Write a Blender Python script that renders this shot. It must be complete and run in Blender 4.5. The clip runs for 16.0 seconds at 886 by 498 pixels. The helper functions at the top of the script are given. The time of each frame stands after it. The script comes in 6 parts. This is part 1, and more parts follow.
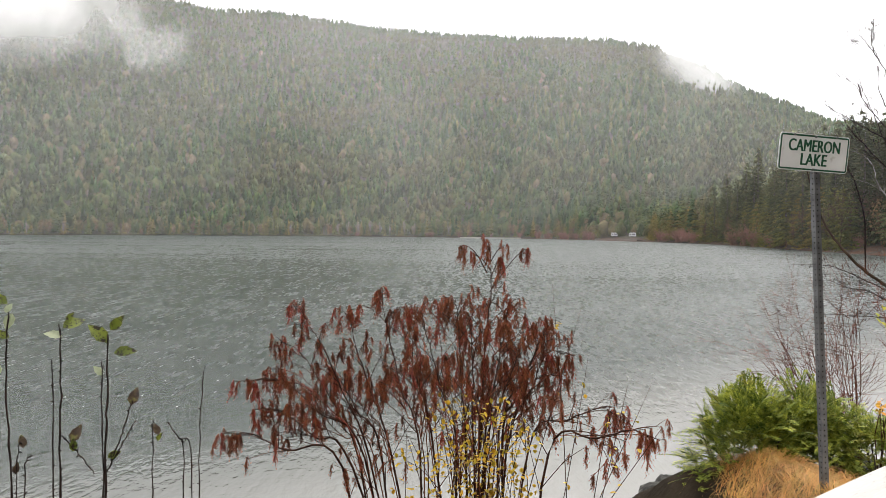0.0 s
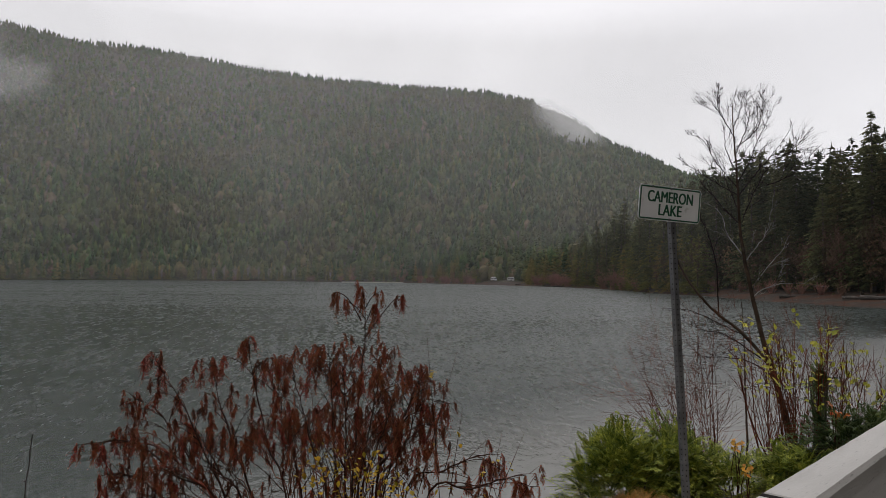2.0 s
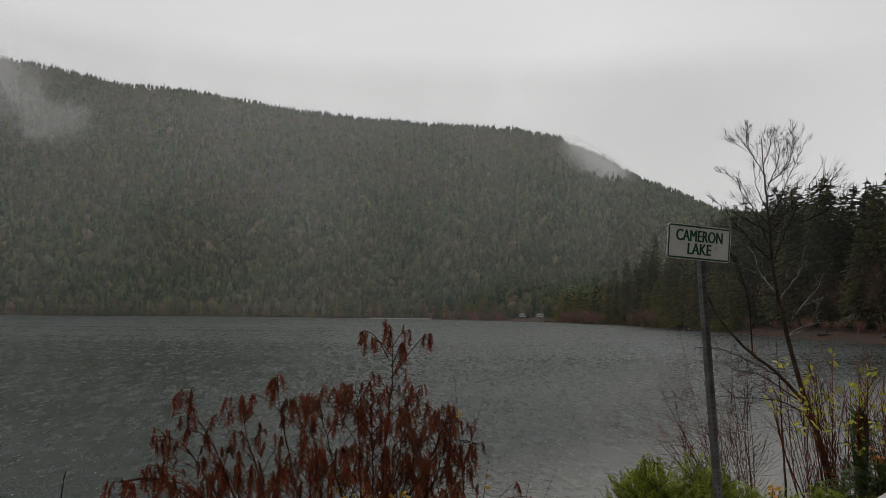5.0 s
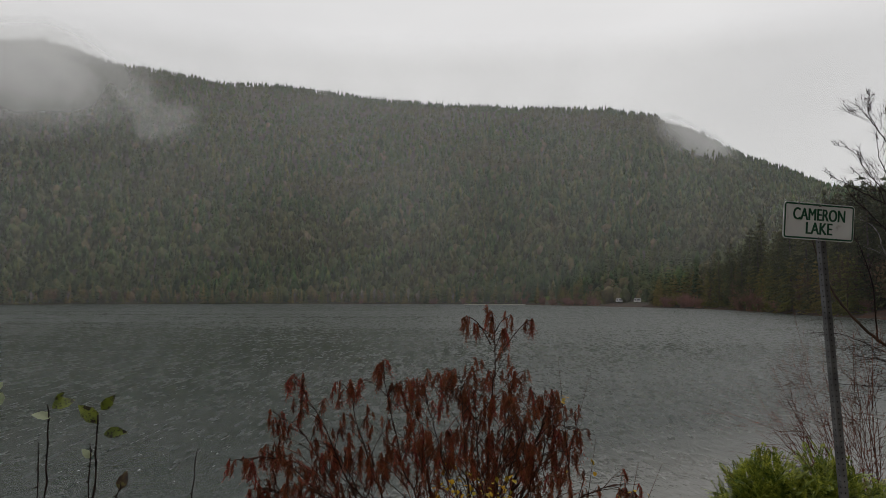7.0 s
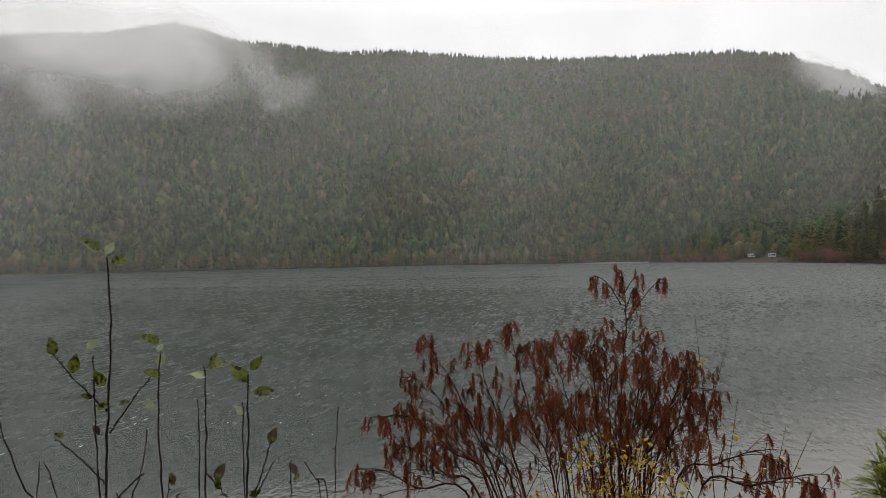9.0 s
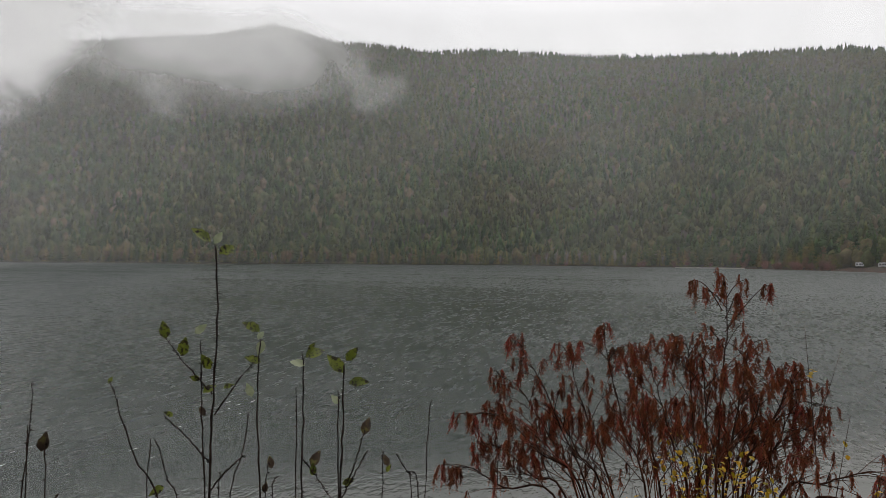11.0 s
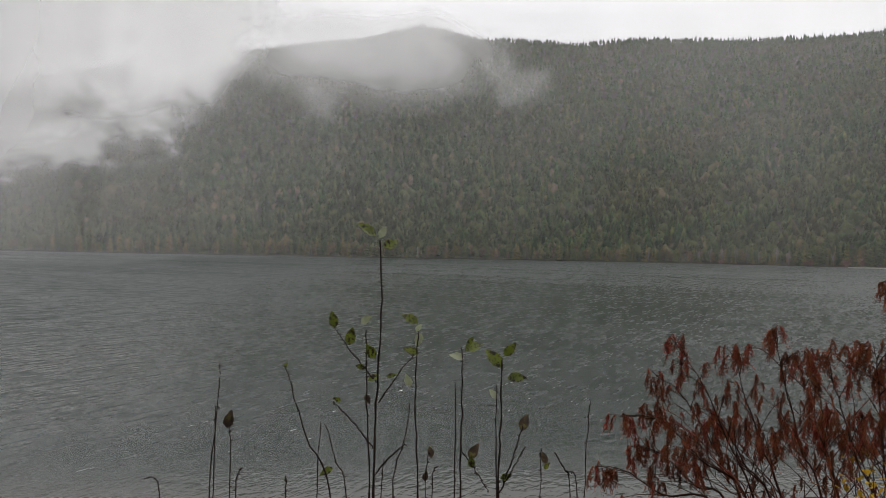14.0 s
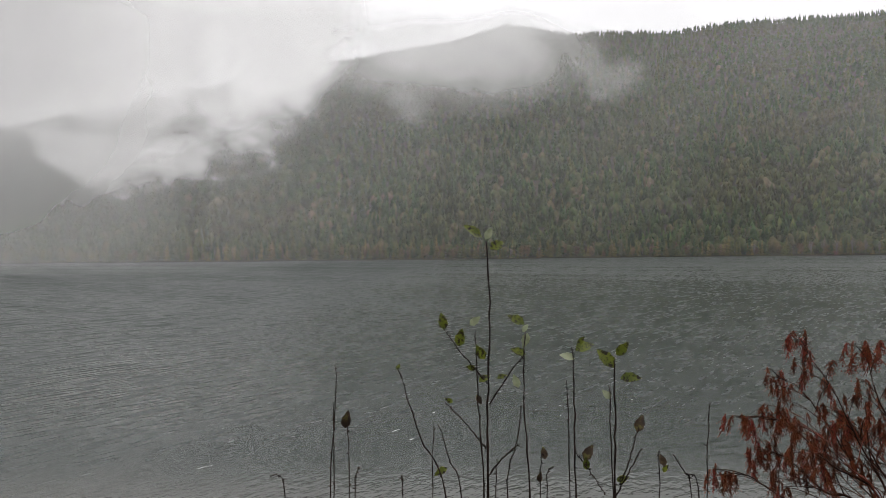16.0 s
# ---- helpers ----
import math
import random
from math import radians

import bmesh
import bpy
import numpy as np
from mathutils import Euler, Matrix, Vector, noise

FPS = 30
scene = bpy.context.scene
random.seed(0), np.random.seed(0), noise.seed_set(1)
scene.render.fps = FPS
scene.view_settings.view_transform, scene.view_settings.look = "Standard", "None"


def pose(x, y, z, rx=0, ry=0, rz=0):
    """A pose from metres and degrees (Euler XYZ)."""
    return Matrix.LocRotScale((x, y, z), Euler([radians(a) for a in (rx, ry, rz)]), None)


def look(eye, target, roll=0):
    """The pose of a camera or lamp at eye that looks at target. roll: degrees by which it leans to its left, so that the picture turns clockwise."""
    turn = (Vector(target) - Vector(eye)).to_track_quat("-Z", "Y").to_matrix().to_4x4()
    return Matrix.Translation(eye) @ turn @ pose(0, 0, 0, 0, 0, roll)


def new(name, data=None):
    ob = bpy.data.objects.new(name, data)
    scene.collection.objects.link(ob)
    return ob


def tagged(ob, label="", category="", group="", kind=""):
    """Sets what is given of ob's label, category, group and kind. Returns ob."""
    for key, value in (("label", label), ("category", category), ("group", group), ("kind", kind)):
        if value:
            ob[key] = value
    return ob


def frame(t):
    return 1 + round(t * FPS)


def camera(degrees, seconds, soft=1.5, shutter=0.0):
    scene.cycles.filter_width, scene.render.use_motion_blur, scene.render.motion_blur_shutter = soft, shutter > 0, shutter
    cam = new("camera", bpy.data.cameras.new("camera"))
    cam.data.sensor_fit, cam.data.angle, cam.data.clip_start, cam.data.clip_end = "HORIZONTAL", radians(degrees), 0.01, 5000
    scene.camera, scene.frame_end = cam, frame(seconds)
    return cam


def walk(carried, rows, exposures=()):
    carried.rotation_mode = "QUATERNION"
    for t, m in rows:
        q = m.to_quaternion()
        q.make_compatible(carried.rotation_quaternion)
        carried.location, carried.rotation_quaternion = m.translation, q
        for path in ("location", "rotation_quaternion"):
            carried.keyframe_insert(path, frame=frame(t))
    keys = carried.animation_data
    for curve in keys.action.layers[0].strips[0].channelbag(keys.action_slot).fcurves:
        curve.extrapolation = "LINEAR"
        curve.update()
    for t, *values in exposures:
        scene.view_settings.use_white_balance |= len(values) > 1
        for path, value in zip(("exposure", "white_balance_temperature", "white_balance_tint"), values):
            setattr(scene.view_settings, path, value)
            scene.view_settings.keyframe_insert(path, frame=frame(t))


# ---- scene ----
# The lake's surface is z = 0; the eye stands EYE above it at a roadside barrier.
EYE = 4.3
cam = camera(65.2, 16.0, soft=0.65)
walk(cam, [
    (0, pose(0.032, -0.065, EYE + -0.020, 88.69, -0.41, 0.00)),
    (0.5, pose(0.062, -0.029, EYE + -0.013, 89.70, -0.16, -4.79)),
    (1, pose(0.086, 0.006, EYE + -0.009, 90.67, -0.38, -8.32)),
    (1.5, pose(0.091, 0.013, EYE + -0.006, 91.98, -0.42, -9.99)),
    (2, pose(0.083, 0.006, EYE + -0.007, 92.42, -0.40, -9.70)),
    (2.5, pose(0.081, 0.007, EYE + -0.004, 92.72, -0.23, -9.17)),
    (3, pose(0.081, 0.009, EYE + -0.004, 92.71, -0.15, -7.97)),
    (3.5, pose(0.089, 0.014, EYE + 0.003, 94.42, -0.55, -7.26)),
    (3.7, pose(0.098, 0.015, EYE + 0.007, 95.12, -0.68, -7.70)),
    (5.8, pose(0.069, -0.023, EYE + 0.005, 95.39, -0.11, -6.24)),
    (6, pose(0.064, -0.020, EYE + 0.007, 95.18, 0.09, -5.63)),
    (6.5, pose(0.054, -0.023, EYE + 0.007, 95.15, 0.22, -2.88)),
    (7, pose(0.041, -0.018, EYE + 0.005, 94.21, -0.03, 0.34)),
    (7.5, pose(0.028, -0.005, EYE + 0.004, 92.60, 0.17, 3.19)),
    (8, pose(0.017, -0.001, EYE + 0.004, 91.32, 0.44, 5.55)),
    (8.5, pose(0.005, 0.013, EYE + 0.006, 90.49, 0.66, 7.75)),
    (9, pose(-0.001, 0.015, EYE + 0.009, 91.04, 1.14, 10.11)),
    (9.2, pose(-0.003, 0.009, EYE + 0.022, 91.23, 0.72, 11.02)),
    (11.5, pose(-0.054, 0.023, EYE + -0.002, 90.89, -0.38, 19.02)),
    (12, pose(-0.064, 0.022, EYE + -0.001, 90.84, -0.46, 21.39)),
    (12.5, pose(-0.078, 0.023, EYE + -0.004, 90.78, -0.49, 23.93)),
    (13, pose(-0.087, 0.023, EYE + -0.004, 90.68, -0.23, 25.77)),
    (13.5, pose(-0.093, 0.018, EYE + -0.006, 90.39, -0.78, 27.14)),
    (14, pose(-0.102, 0.013, EYE + -0.001, 90.48, -1.07, 28.90)),
    (14.5, pose(-0.114, 0.009, EYE + 0.004, 90.96, -0.93, 31.47)),
    (15, pose(-0.114, -0.007, EYE + -0.002, 90.70, -1.03, 33.26)),
    (15.5, pose(-0.118, -0.015, EYE + -0.004, 90.35, -1.24, 34.25)),
    (16, pose(-0.140, -0.018, EYE + -0.001, 90.53, 0.63, 36.59)),
], exposures=[
    (0.0, 1.5, 6500, 12), (0.5, 0.85, 6500, 12), (1.0, -0.06, 6350, 14), (1.5, -0.1, 6300, 15), (2.0, 0.02, 6400, 14), (2.5, 0.06, 6450, 13), (3.0, 0.0, 6500, 12), (3.5, -0.15, 6500, 11),
    (6.0, -0.35, 6500, 11), (6.5, -0.28, 6500, 11), (7.0, -0.26, 6500, 11), (8.0, 0.1, 6500, 11), (9.0, 0.3, 6500, 12), (11.5, 0.15, 6450, 12), (12.5, 0.2, 6450, 12), (13.5, 0.27, 6450, 13), (14.0, 0.22, 6450, 13),
    (15.0, 0.22, 6450, 13), (16.0, 0.42, 6450, 13),
])

# ---- world and light: a bright overcast sky ----
SUN_UP, SUN_TURN = radians(48), radians(15)
world = bpy.data.worlds.new("overcast_sky")
scene.world = world
world.use_nodes = True
wn = world.node_tree
wn.nodes.clear()
w_out = wn.nodes.new("ShaderNodeOutputWorld")
w_bg = wn.nodes.new("ShaderNodeBackground")
w_sky = wn.nodes.new("ShaderNodeTexSky")
w_sky.sky_type = "NISHITA"
w_sky.sun_disc = False
w_sky.sun_elevation, w_sky.sun_rotation = SUN_UP, SUN_TURN
w_bg.inputs["Strength"].default_value = 0.12
w_co = wn.nodes.new("ShaderNodeTexCoord")
w_no = wn.nodes.new("ShaderNodeTexNoise")
w_no.inputs["Scale"].default_value = 2.2
w_no.inputs["Detail"].default_value = 5
w_map = wn.nodes.new("ShaderNodeMapping")
w_map.inputs["Scale"].default_value = (1, 1, 2.5)
w_ramp = wn.nodes.new("ShaderNodeValToRGB")
w_ramp.color_ramp.elements[0].position, w_ramp.color_ramp.elements[0].color = 0.3, (7.0, 6.93, 6.78, 1)
w_ramp.color_ramp.elements[1].position, w_ramp.color_ramp.elements[1].color = 0.7, (8.0, 7.92, 7.72, 1)
w_mix = wn.nodes.new("ShaderNodeMix")
w_mix.data_type = "RGBA"
w_mix.inputs["Factor"].default_value = 0.93
wn.links.new(w_co.outputs["Generated"], w_map.inputs["Vector"])
wn.links.new(w_map.outputs["Vector"], w_no.inputs["Vector"])
wn.links.new(w_no.outputs["Fac"], w_ramp.inputs["Fac"])
wn.links.new(w_sky.outputs["Color"], w_mix.inputs["A"])
wn.links.new(w_ramp.outputs["Color"], w_mix.inputs["B"])
wn.links.new(w_mix.outputs["Result"], w_bg.inputs["Color"])
wn.links.new(w_bg.outputs["Background"], w_out.inputs["Surface"])

sun = new("sun", bpy.data.lights.new("sun", "SUN"))
sun.data.energy, sun.data.angle, sun.data.color = 0.6, radians(30), (1.0, 0.97, 0.93)
sun.matrix_world = look((0, 0, 0), (-math.sin(SUN_TURN) * math.cos(SUN_UP), -math.cos(SUN_TURN) * math.cos(SUN_UP), -math.sin(SUN_UP)))


# ---- materials ----
def material(name, low, high, scale, rough=0.7, bump=0.0, bump_scale=None, metal=0.0, island=0.0, random_ob=0.0, stain=None,
             stain_scale=1.0, stain_at=0.6, detail=6, through_light=0.0, coords="Object", squash=(1, 1, 1), spec=0.5):
    """A surface whose colour runs from low to high by a noise of that scale, with stains, relief and piece-to-piece variation."""
    m = bpy.data.materials.new(name)
    m.use_nodes = True
    nt = m.node_tree
    b = nt.nodes["Principled BSDF"]
    b.inputs["Roughness"].default_value = rough
    b.inputs["Metallic"].default_value = metal
    b.inputs["Specular IOR Level"].default_value = spec
    co = nt.nodes.new("ShaderNodeTexCoord")
    mp = nt.nodes.new("ShaderNodeMapping")
    mp.inputs["Scale"].default_value = squash
    nt.links.new(co.outputs[coords], mp.inputs["Vector"])
    no = nt.nodes.new("ShaderNodeTexNoise")
    no.inputs["Scale"].default_value = scale
    no.inputs["Detail"].default_value = detail
    nt.links.new(mp.outputs["Vector"], no.inputs["Vector"])
    rm = nt.nodes.new("ShaderNodeValToRGB")
    rm.color_ramp.elements[0].position, rm.color_ramp.elements[0].color = 0.32, (*low, 1)
    rm.color_ramp.elements[1].position, rm.color_ramp.elements[1].color = 0.68, (*high, 1)
    nt.links.new(no.outputs["Fac"], rm.inputs["Fac"])
    colour = rm.outputs["Color"]
    if stain:
        sn = nt.nodes.new("ShaderNodeTexNoise")
        sn.inputs["Scale"].default_value = stain_scale
        sn.inputs["Detail"].default_value = 7
        nt.links.new(mp.outputs["Vector"], sn.inputs["Vector"])
        sr = nt.nodes.new("ShaderNodeMapRange")
        sr.inputs["From Min"].default_value, sr.inputs["From Max"].default_value = stain_at - 0.04, stain_at + 0.06
        nt.links.new(sn.outputs["Fac"], sr.inputs["Value"])
        mx = nt.nodes.new("ShaderNodeMix")
        mx.data_type = "RGBA"
        nt.links.new(sr.outputs["Result"], mx.inputs["Factor"])
        nt.links.new(colour, mx.inputs["A"])
        mx.inputs["B"].default_value = (*stain, 1)
        colour = mx.outputs["Result"]
    for amount, kind, socket in ((island, "ShaderNodeNewGeometry", "Random Per Island"), (random_ob, "ShaderNodeObjectInfo", "Random")):
        if amount:
            src = nt.nodes.new(kind)
            mr = nt.nodes.new("ShaderNodeMapRange")
            mr.inputs["To Min"].default_value, mr.inputs["To Max"].default_value = 1 - amount, 1 + amount
            nt.links.new(src.outputs[socket], mr.inputs["Value"])
            hs = nt.nodes.new("ShaderNodeHueSaturation")
            nt.links.new(mr.outputs["Result"], hs.inputs["Value"])
            mh = nt.nodes.new("ShaderNodeMapRange")
            mh.inputs["To Min"].default_value, mh.inputs["To Max"].default_value = 0.5 + 0.05 * amount, 0.5 - 0.05 * amount
            nt.links.new(src.outputs[socket], mh.inputs["Value"])
            nt.links.new(mh.outputs["Result"], hs.inputs["Hue"])
            nt.links.new(colour, hs.inputs["Color"])
            colour = hs.outputs["Color"]
    nt.links.new(colour, b.inputs["Base Color"])
    if bump:
        bn = nt.nodes.new("ShaderNodeTexNoise")
        bn.inputs["Scale"].default_value = bump_scale or scale * 4
        bn.inputs["Detail"].default_value = 5
        nt.links.new(mp.outputs["Vector"], bn.inputs["Vector"])
        bp = nt.nodes.new("ShaderNodeBump")
        bp.inputs["Strength"].default_value = bump
        bp.inputs["Distance"].default_value = 0.02
        nt.links.new(bn.outputs["Fac"], bp.inputs["Height"])
        nt.links.new(bp.outputs["Normal"], b.inputs["Normal"])
    if through_light:
        tr = nt.nodes.new("ShaderNodeBsdfTranslucent")
        nt.links.new(colour, tr.inputs["Color"])
        ms = nt.nodes.new("ShaderNodeMixShader")
        ms.inputs["Fac"].default_value = through_light
        nt.links.new(b.outputs["BSDF"], ms.inputs[1])
        nt.links.new(tr.outputs["BSDF"], ms.inputs[2])
        nt.links.new(ms.outputs["Shader"], nt.nodes["Material Output"].inputs["Surface"])
    return m


def foliage(name, tones, fine=0.2, patch=None, patch_scale=0.008, patch_at=0.56, spread=0.12, light=0.15):
    """Leaf and needle masses: each tree takes its own colour out of the run of tones (attribute "tone"), with clumps and wider patches."""
    m = bpy.data.materials.new(name)
    m.use_nodes = True
    nt = m.node_tree
    b = nt.nodes["Principled BSDF"]
    b.inputs["Roughness"].default_value = 0.9
    b.inputs["Specular IOR Level"].default_value = 0.05
    at = nt.nodes.new("ShaderNodeAttribute")
    at.attribute_name = "tone"
    rm = nt.nodes.new("ShaderNodeValToRGB")
    el = rm.color_ramp.elements
    while len(el) < len(tones):
        el.new(0.5)
    for k, c in enumerate(tones):
        el[k].position, el[k].color = k / (len(tones) - 1), (*c, 1)
    nt.links.new(at.outputs["Fac"], rm.inputs["Fac"])
    colour = rm.outputs["Color"]
    co = nt.nodes.new("ShaderNodeTexCoord")
    if patch:
        pn = nt.nodes.new("ShaderNodeTexNoise")
        pn.inputs["Scale"].default_value = patch_scale
        pn.inputs["Detail"].default_value = 6
        nt.links.new(co.outputs["Object"], pn.inputs["Vector"])
        pr = nt.nodes.new("ShaderNodeMapRange")
        pr.inputs["From Min"].default_value, pr.inputs["From Max"].default_value = patch_at - spread, patch_at + spread
        pr.inputs["To Max"].default_value = 0.75
        nt.links.new(pn.outputs["Fac"], pr.inputs["Value"])
        px = nt.nodes.new("ShaderNodeMix")
        px.data_type = "RGBA"
        px.inputs["B"].default_value = (*patch, 1)
        nt.links.new(pr.outputs["Result"], px.inputs["Factor"])
        nt.links.new(colour, px.inputs["A"])
        colour = px.outputs["Result"]
    no = nt.nodes.new("ShaderNodeTexNoise")
    no.inputs["Scale"].default_value = fine
    no.inputs["Detail"].default_value = 5
    nt.links.new(co.outputs["Object"], no.inputs["Vector"])
    mr = nt.nodes.new("ShaderNodeMapRange")
    mr.inputs["From Min"].default_value, mr.inputs["From Max"].default_value = 0.3, 0.7
    mr.inputs["To Min"].default_value, mr.inputs["To Max"].default_value = 0.6, 1.45
    nt.links.new(no.outputs["Fac"], mr.inputs["Value"])
    hs = nt.nodes.new("ShaderNodeHueSaturation")
    nt.links.new(mr.outputs["Result"], hs.inputs["Value"])
    nt.links.new(colour, hs.inputs["Color"])
    nt.links.new(hs.outputs["Color"], b.inputs["Base Color"])
    tr = nt.nodes.new("ShaderNodeBsdfTranslucent")
    nt.links.new(hs.outputs["Color"], tr.inputs["Color"])
    ms = nt.nodes.new("ShaderNodeMixShader")
    ms.inputs["Fac"].default_value = light
    nt.links.new(b.outputs["BSDF"], ms.inputs[1])
    nt.links.new(tr.outputs["BSDF"], ms.inputs[2])
    nt.links.new(ms.outputs["Shader"], nt.nodes["Material Output"].inputs["Surface"])
    return m


M_NEEDLE_FAR = foliage("far_needles", ((0.025, 0.056, 0.017), (0.036, 0.08, 0.022), (0.056, 0.096, 0.024), (0.088, 0.112, 0.027), (0.13, 0.13, 0.038)), 0.05,
                       (0.096, 0.08, 0.034), 0.006, 0.57)
M_DOME_FAR = foliage("far_broadleaf", ((0.05, 0.078, 0.03), (0.085, 0.1, 0.036), (0.12, 0.105, 0.048), (0.16, 0.13, 0.08)), 0.15)
M_SHORE_MIX = foliage("shore_crowns", ((0.055, 0.085, 0.028), (0.1, 0.12, 0.034), (0.16, 0.155, 0.04), (0.22, 0.17, 0.05)), 0.3, light=0.25)
M_DARK_MIX = foliage("dark_conifers", ((0.036, 0.047, 0.022), (0.062, 0.072, 0.03), (0.1, 0.094, 0.038), (0.145, 0.112, 0.05)), 0.3, light=0.25)
M_BROWN_MIX = foliage("faded_crowns", ((0.1, 0.065, 0.045), (0.16, 0.1, 0.06), (0.17, 0.13, 0.055), (0.24, 0.17, 0.1)), 0.3, light=0.25)
M_NEEDLE = material("needles", (0.055, 0.07, 0.032), (0.15, 0.155, 0.065), 0.35, 0.9, random_ob=0.3, island=0.25, spec=0.05, through_light=0.3)
M_NEEDLE_LIGHT = material("light_needles", (0.07, 0.085, 0.025), (0.17, 0.175, 0.05), 0.35, 0.9, random_ob=0.3, island=0.25, spec=0.05, through_light=0.25)
M_PLANK = material("weathered_plank", (0.4, 0.38, 0.34), (0.6, 0.57, 0.52), 2, 0.85, 0.3, 12)
M_BARK = material("bark", (0.05, 0.04, 0.032), (0.13, 0.105, 0.085), 3, 0.85, 0.6, 12)
M_BARE = material("pale_twigs", (0.15, 0.13, 0.11), (0.3, 0.26, 0.225), 0.6, 0.85, random_ob=0.25)
M_BROWNTWIG = material("brown_twigs", (0.075, 0.05, 0.034), (0.17, 0.115, 0.075), 0.6, 0.9, random_ob=0.3, spec=0.03)
M_REDBRUSH = material("red_brush", (0.17, 0.085, 0.06), (0.36, 0.19, 0.13), 0.5, 0.85, random_ob=0.25, island=0.3)
M_GROUND_FAR = material("forest_floor", (0.03, 0.032, 0.02), (0.075, 0.065, 0.045), 0.02, 0.95, spec=0.1, detail=10)
M_BEACH = material("beach_gravel", (0.018, 0.014, 0.011), (0.07, 0.056, 0.046), 1.1, 0.85, 0.6, 5, spec=0.1, stain=(0.062, 0.03, 0.018), stain_scale=0.2, stain_at=0.5)
M_SOIL = material("bank_soil", (0.014, 0.011, 0.008), (0.055, 0.042, 0.028), 2.5, 0.95, 0.8, 14, spec=0.05, stain=(0.03, 0.036, 0.014), stain_scale=1.2)
M_ROCK = material("wet_rock", (0.018, 0.018, 0.017), (0.07, 0.068, 0.06), 3, 0.8, 0.6, 14, random_ob=0.3, spec=0.06)
M_CONCRETE = material("wet_concrete", (0.33, 0.315, 0.29), (0.46, 0.44, 0.41), 9, 0.36, 0.12, 150, stain=(0.17, 0.163, 0.15), stain_scale=130, stain_at=0.67, detail=10, squash=(0.16, 1, 1))
# near-black for gap fillers and for the shade inside the hollow post
M_GAP_DARK = material("gap_dark", (0.008, 0.008, 0.008), (0.025, 0.023, 0.02), 20, 0.95, spec=0.1)
M_STEEL = material("galvanised_steel", (0.11, 0.113, 0.116), (0.2, 0.203, 0.206), 18, 0.5, 0.15, 80, metal=0.6)
M_SIGN = material("sign_white", (0.72, 0.72, 0.7), (0.8, 0.8, 0.78), 9, 0.5, 0.05, 40, stain=(0.55, 0.54, 0.5), stain_scale=14, stain_at=0.68)
M_GREEN = material("sign_green", (0.004, 0.06, 0.028), (0.008, 0.085, 0.04), 30, 0.45)
M_STEM_RED = material("shrub_stem", (0.02, 0.01, 0.007), (0.075, 0.034, 0.022), 20, 0.8, 0.3, 90, spec=0.03)
M_CANE = material("reddish_cane", (0.045, 0.014, 0.008), (0.19, 0.062, 0.03), 12, 0.8, 0.3, 90, random_ob=0.3, spec=0.04)
M_PLUME = material("dry_plume", (0.06, 0.017, 0.011), (0.43, 0.125, 0.065), 14, 0.9, random_ob=0.25, island=0.3, through_light=0.2, coords="Generated", spec=0.03)
M_YELLOW = material("yellow_leaf", (0.36, 0.22, 0.015), (0.58, 0.4, 0.03), 30, 0.6, island=0.35, through_light=0.35, spec=0.2)
M_LIME = material("yellowgreen_leaf", (0.34, 0.36, 0.03), (0.58, 0.55, 0.06), 30, 0.5, island=0.3, through_light=0.3)
M_GOLD = material("golden_leaf", (0.5, 0.22, 0.012), (0.68, 0.38, 0.03), 30, 0.5, island=0.35, through_light=0.3)
M_ORANGE = material("orange_leaf", (0.34, 0.09, 0.012), (0.52, 0.18, 0.025), 30, 0.5, island=0.4, through_light=0.25)
M_LEAF = material("sapling_leaf", (0.075, 0.105, 0.014), (0.23, 0.27, 0.04), 25, 0.4, 0.3, 120, stain=(0.016, 0.01, 0.007), stain_scale=85, stain_at=0.54, through_light=0.35, spec=0.25)
M_LEAF_PALE = material("leaf_underside", (0.3, 0.35, 0.2), (0.5, 0.55, 0.36), 40, 0.5, 0.3, 150, through_light=0.25)
M_LEAF_BROWN = material("withered_leaf", (0.025, 0.014, 0.009), (0.09, 0.055, 0.022), 40, 0.6, 0.3, 120, stain=(0.17, 0.16, 0.04), stain_scale=40, stain_at=0.6)
M_SHOOT = material("sapling_bark", (0.01, 0.007, 0.006), (0.036, 0.022, 0.017), 30, 0.7, 0.3, 150, spec=0.1)
M_ALDER = material("alder_bark", (0.02, 0.014, 0.01), (0.085, 0.058, 0.038), 8, 0.85, 0.4, 40, stain=(0.15, 0.13, 0.1), stain_scale=5, stain_at=0.66, spec=0.12)
M_LIMB_PALE = material("pale_alder_bark", (0.16, 0.15, 0.13), (0.34, 0.33, 0.3), 9, 0.8, 0.3, 60, stain=(0.08, 0.07, 0.055), stain_scale=14, stain_at=0.58, spec=0.15)
M_CEDAR = material("cedar_frond", (0.045, 0.085, 0.012), (0.36, 0.4, 0.06), 11, 0.6, island=0.5, through_light=0.3, stain=(0.3, 0.26, 0.06), stain_scale=3.0, stain_at=0.63, spec=0.15)
# darker copy of the cedar colour: shade put into the foliage
M_CEDAR_SHADED = material("cedar_frond_shaded", (0.018, 0.036, 0.014), (0.1, 0.14, 0.04), 9, 0.6, island=0.4, through_light=0.2, spec=0.12)
M_GRASS = material("dry_grass", (0.26, 0.125, 0.022), (0.56, 0.31, 0.065), 5, 0.6, island=0.45, through_light=0.25)
M_RV = material("caravan_white", (0.58, 0.58, 0.58), (0.68, 0.68, 0.67), 2, 0.4)
M_DARK = material("dark_window", (0.015, 0.015, 0.018), (0.03, 0.03, 0.03), 2, 0.2)
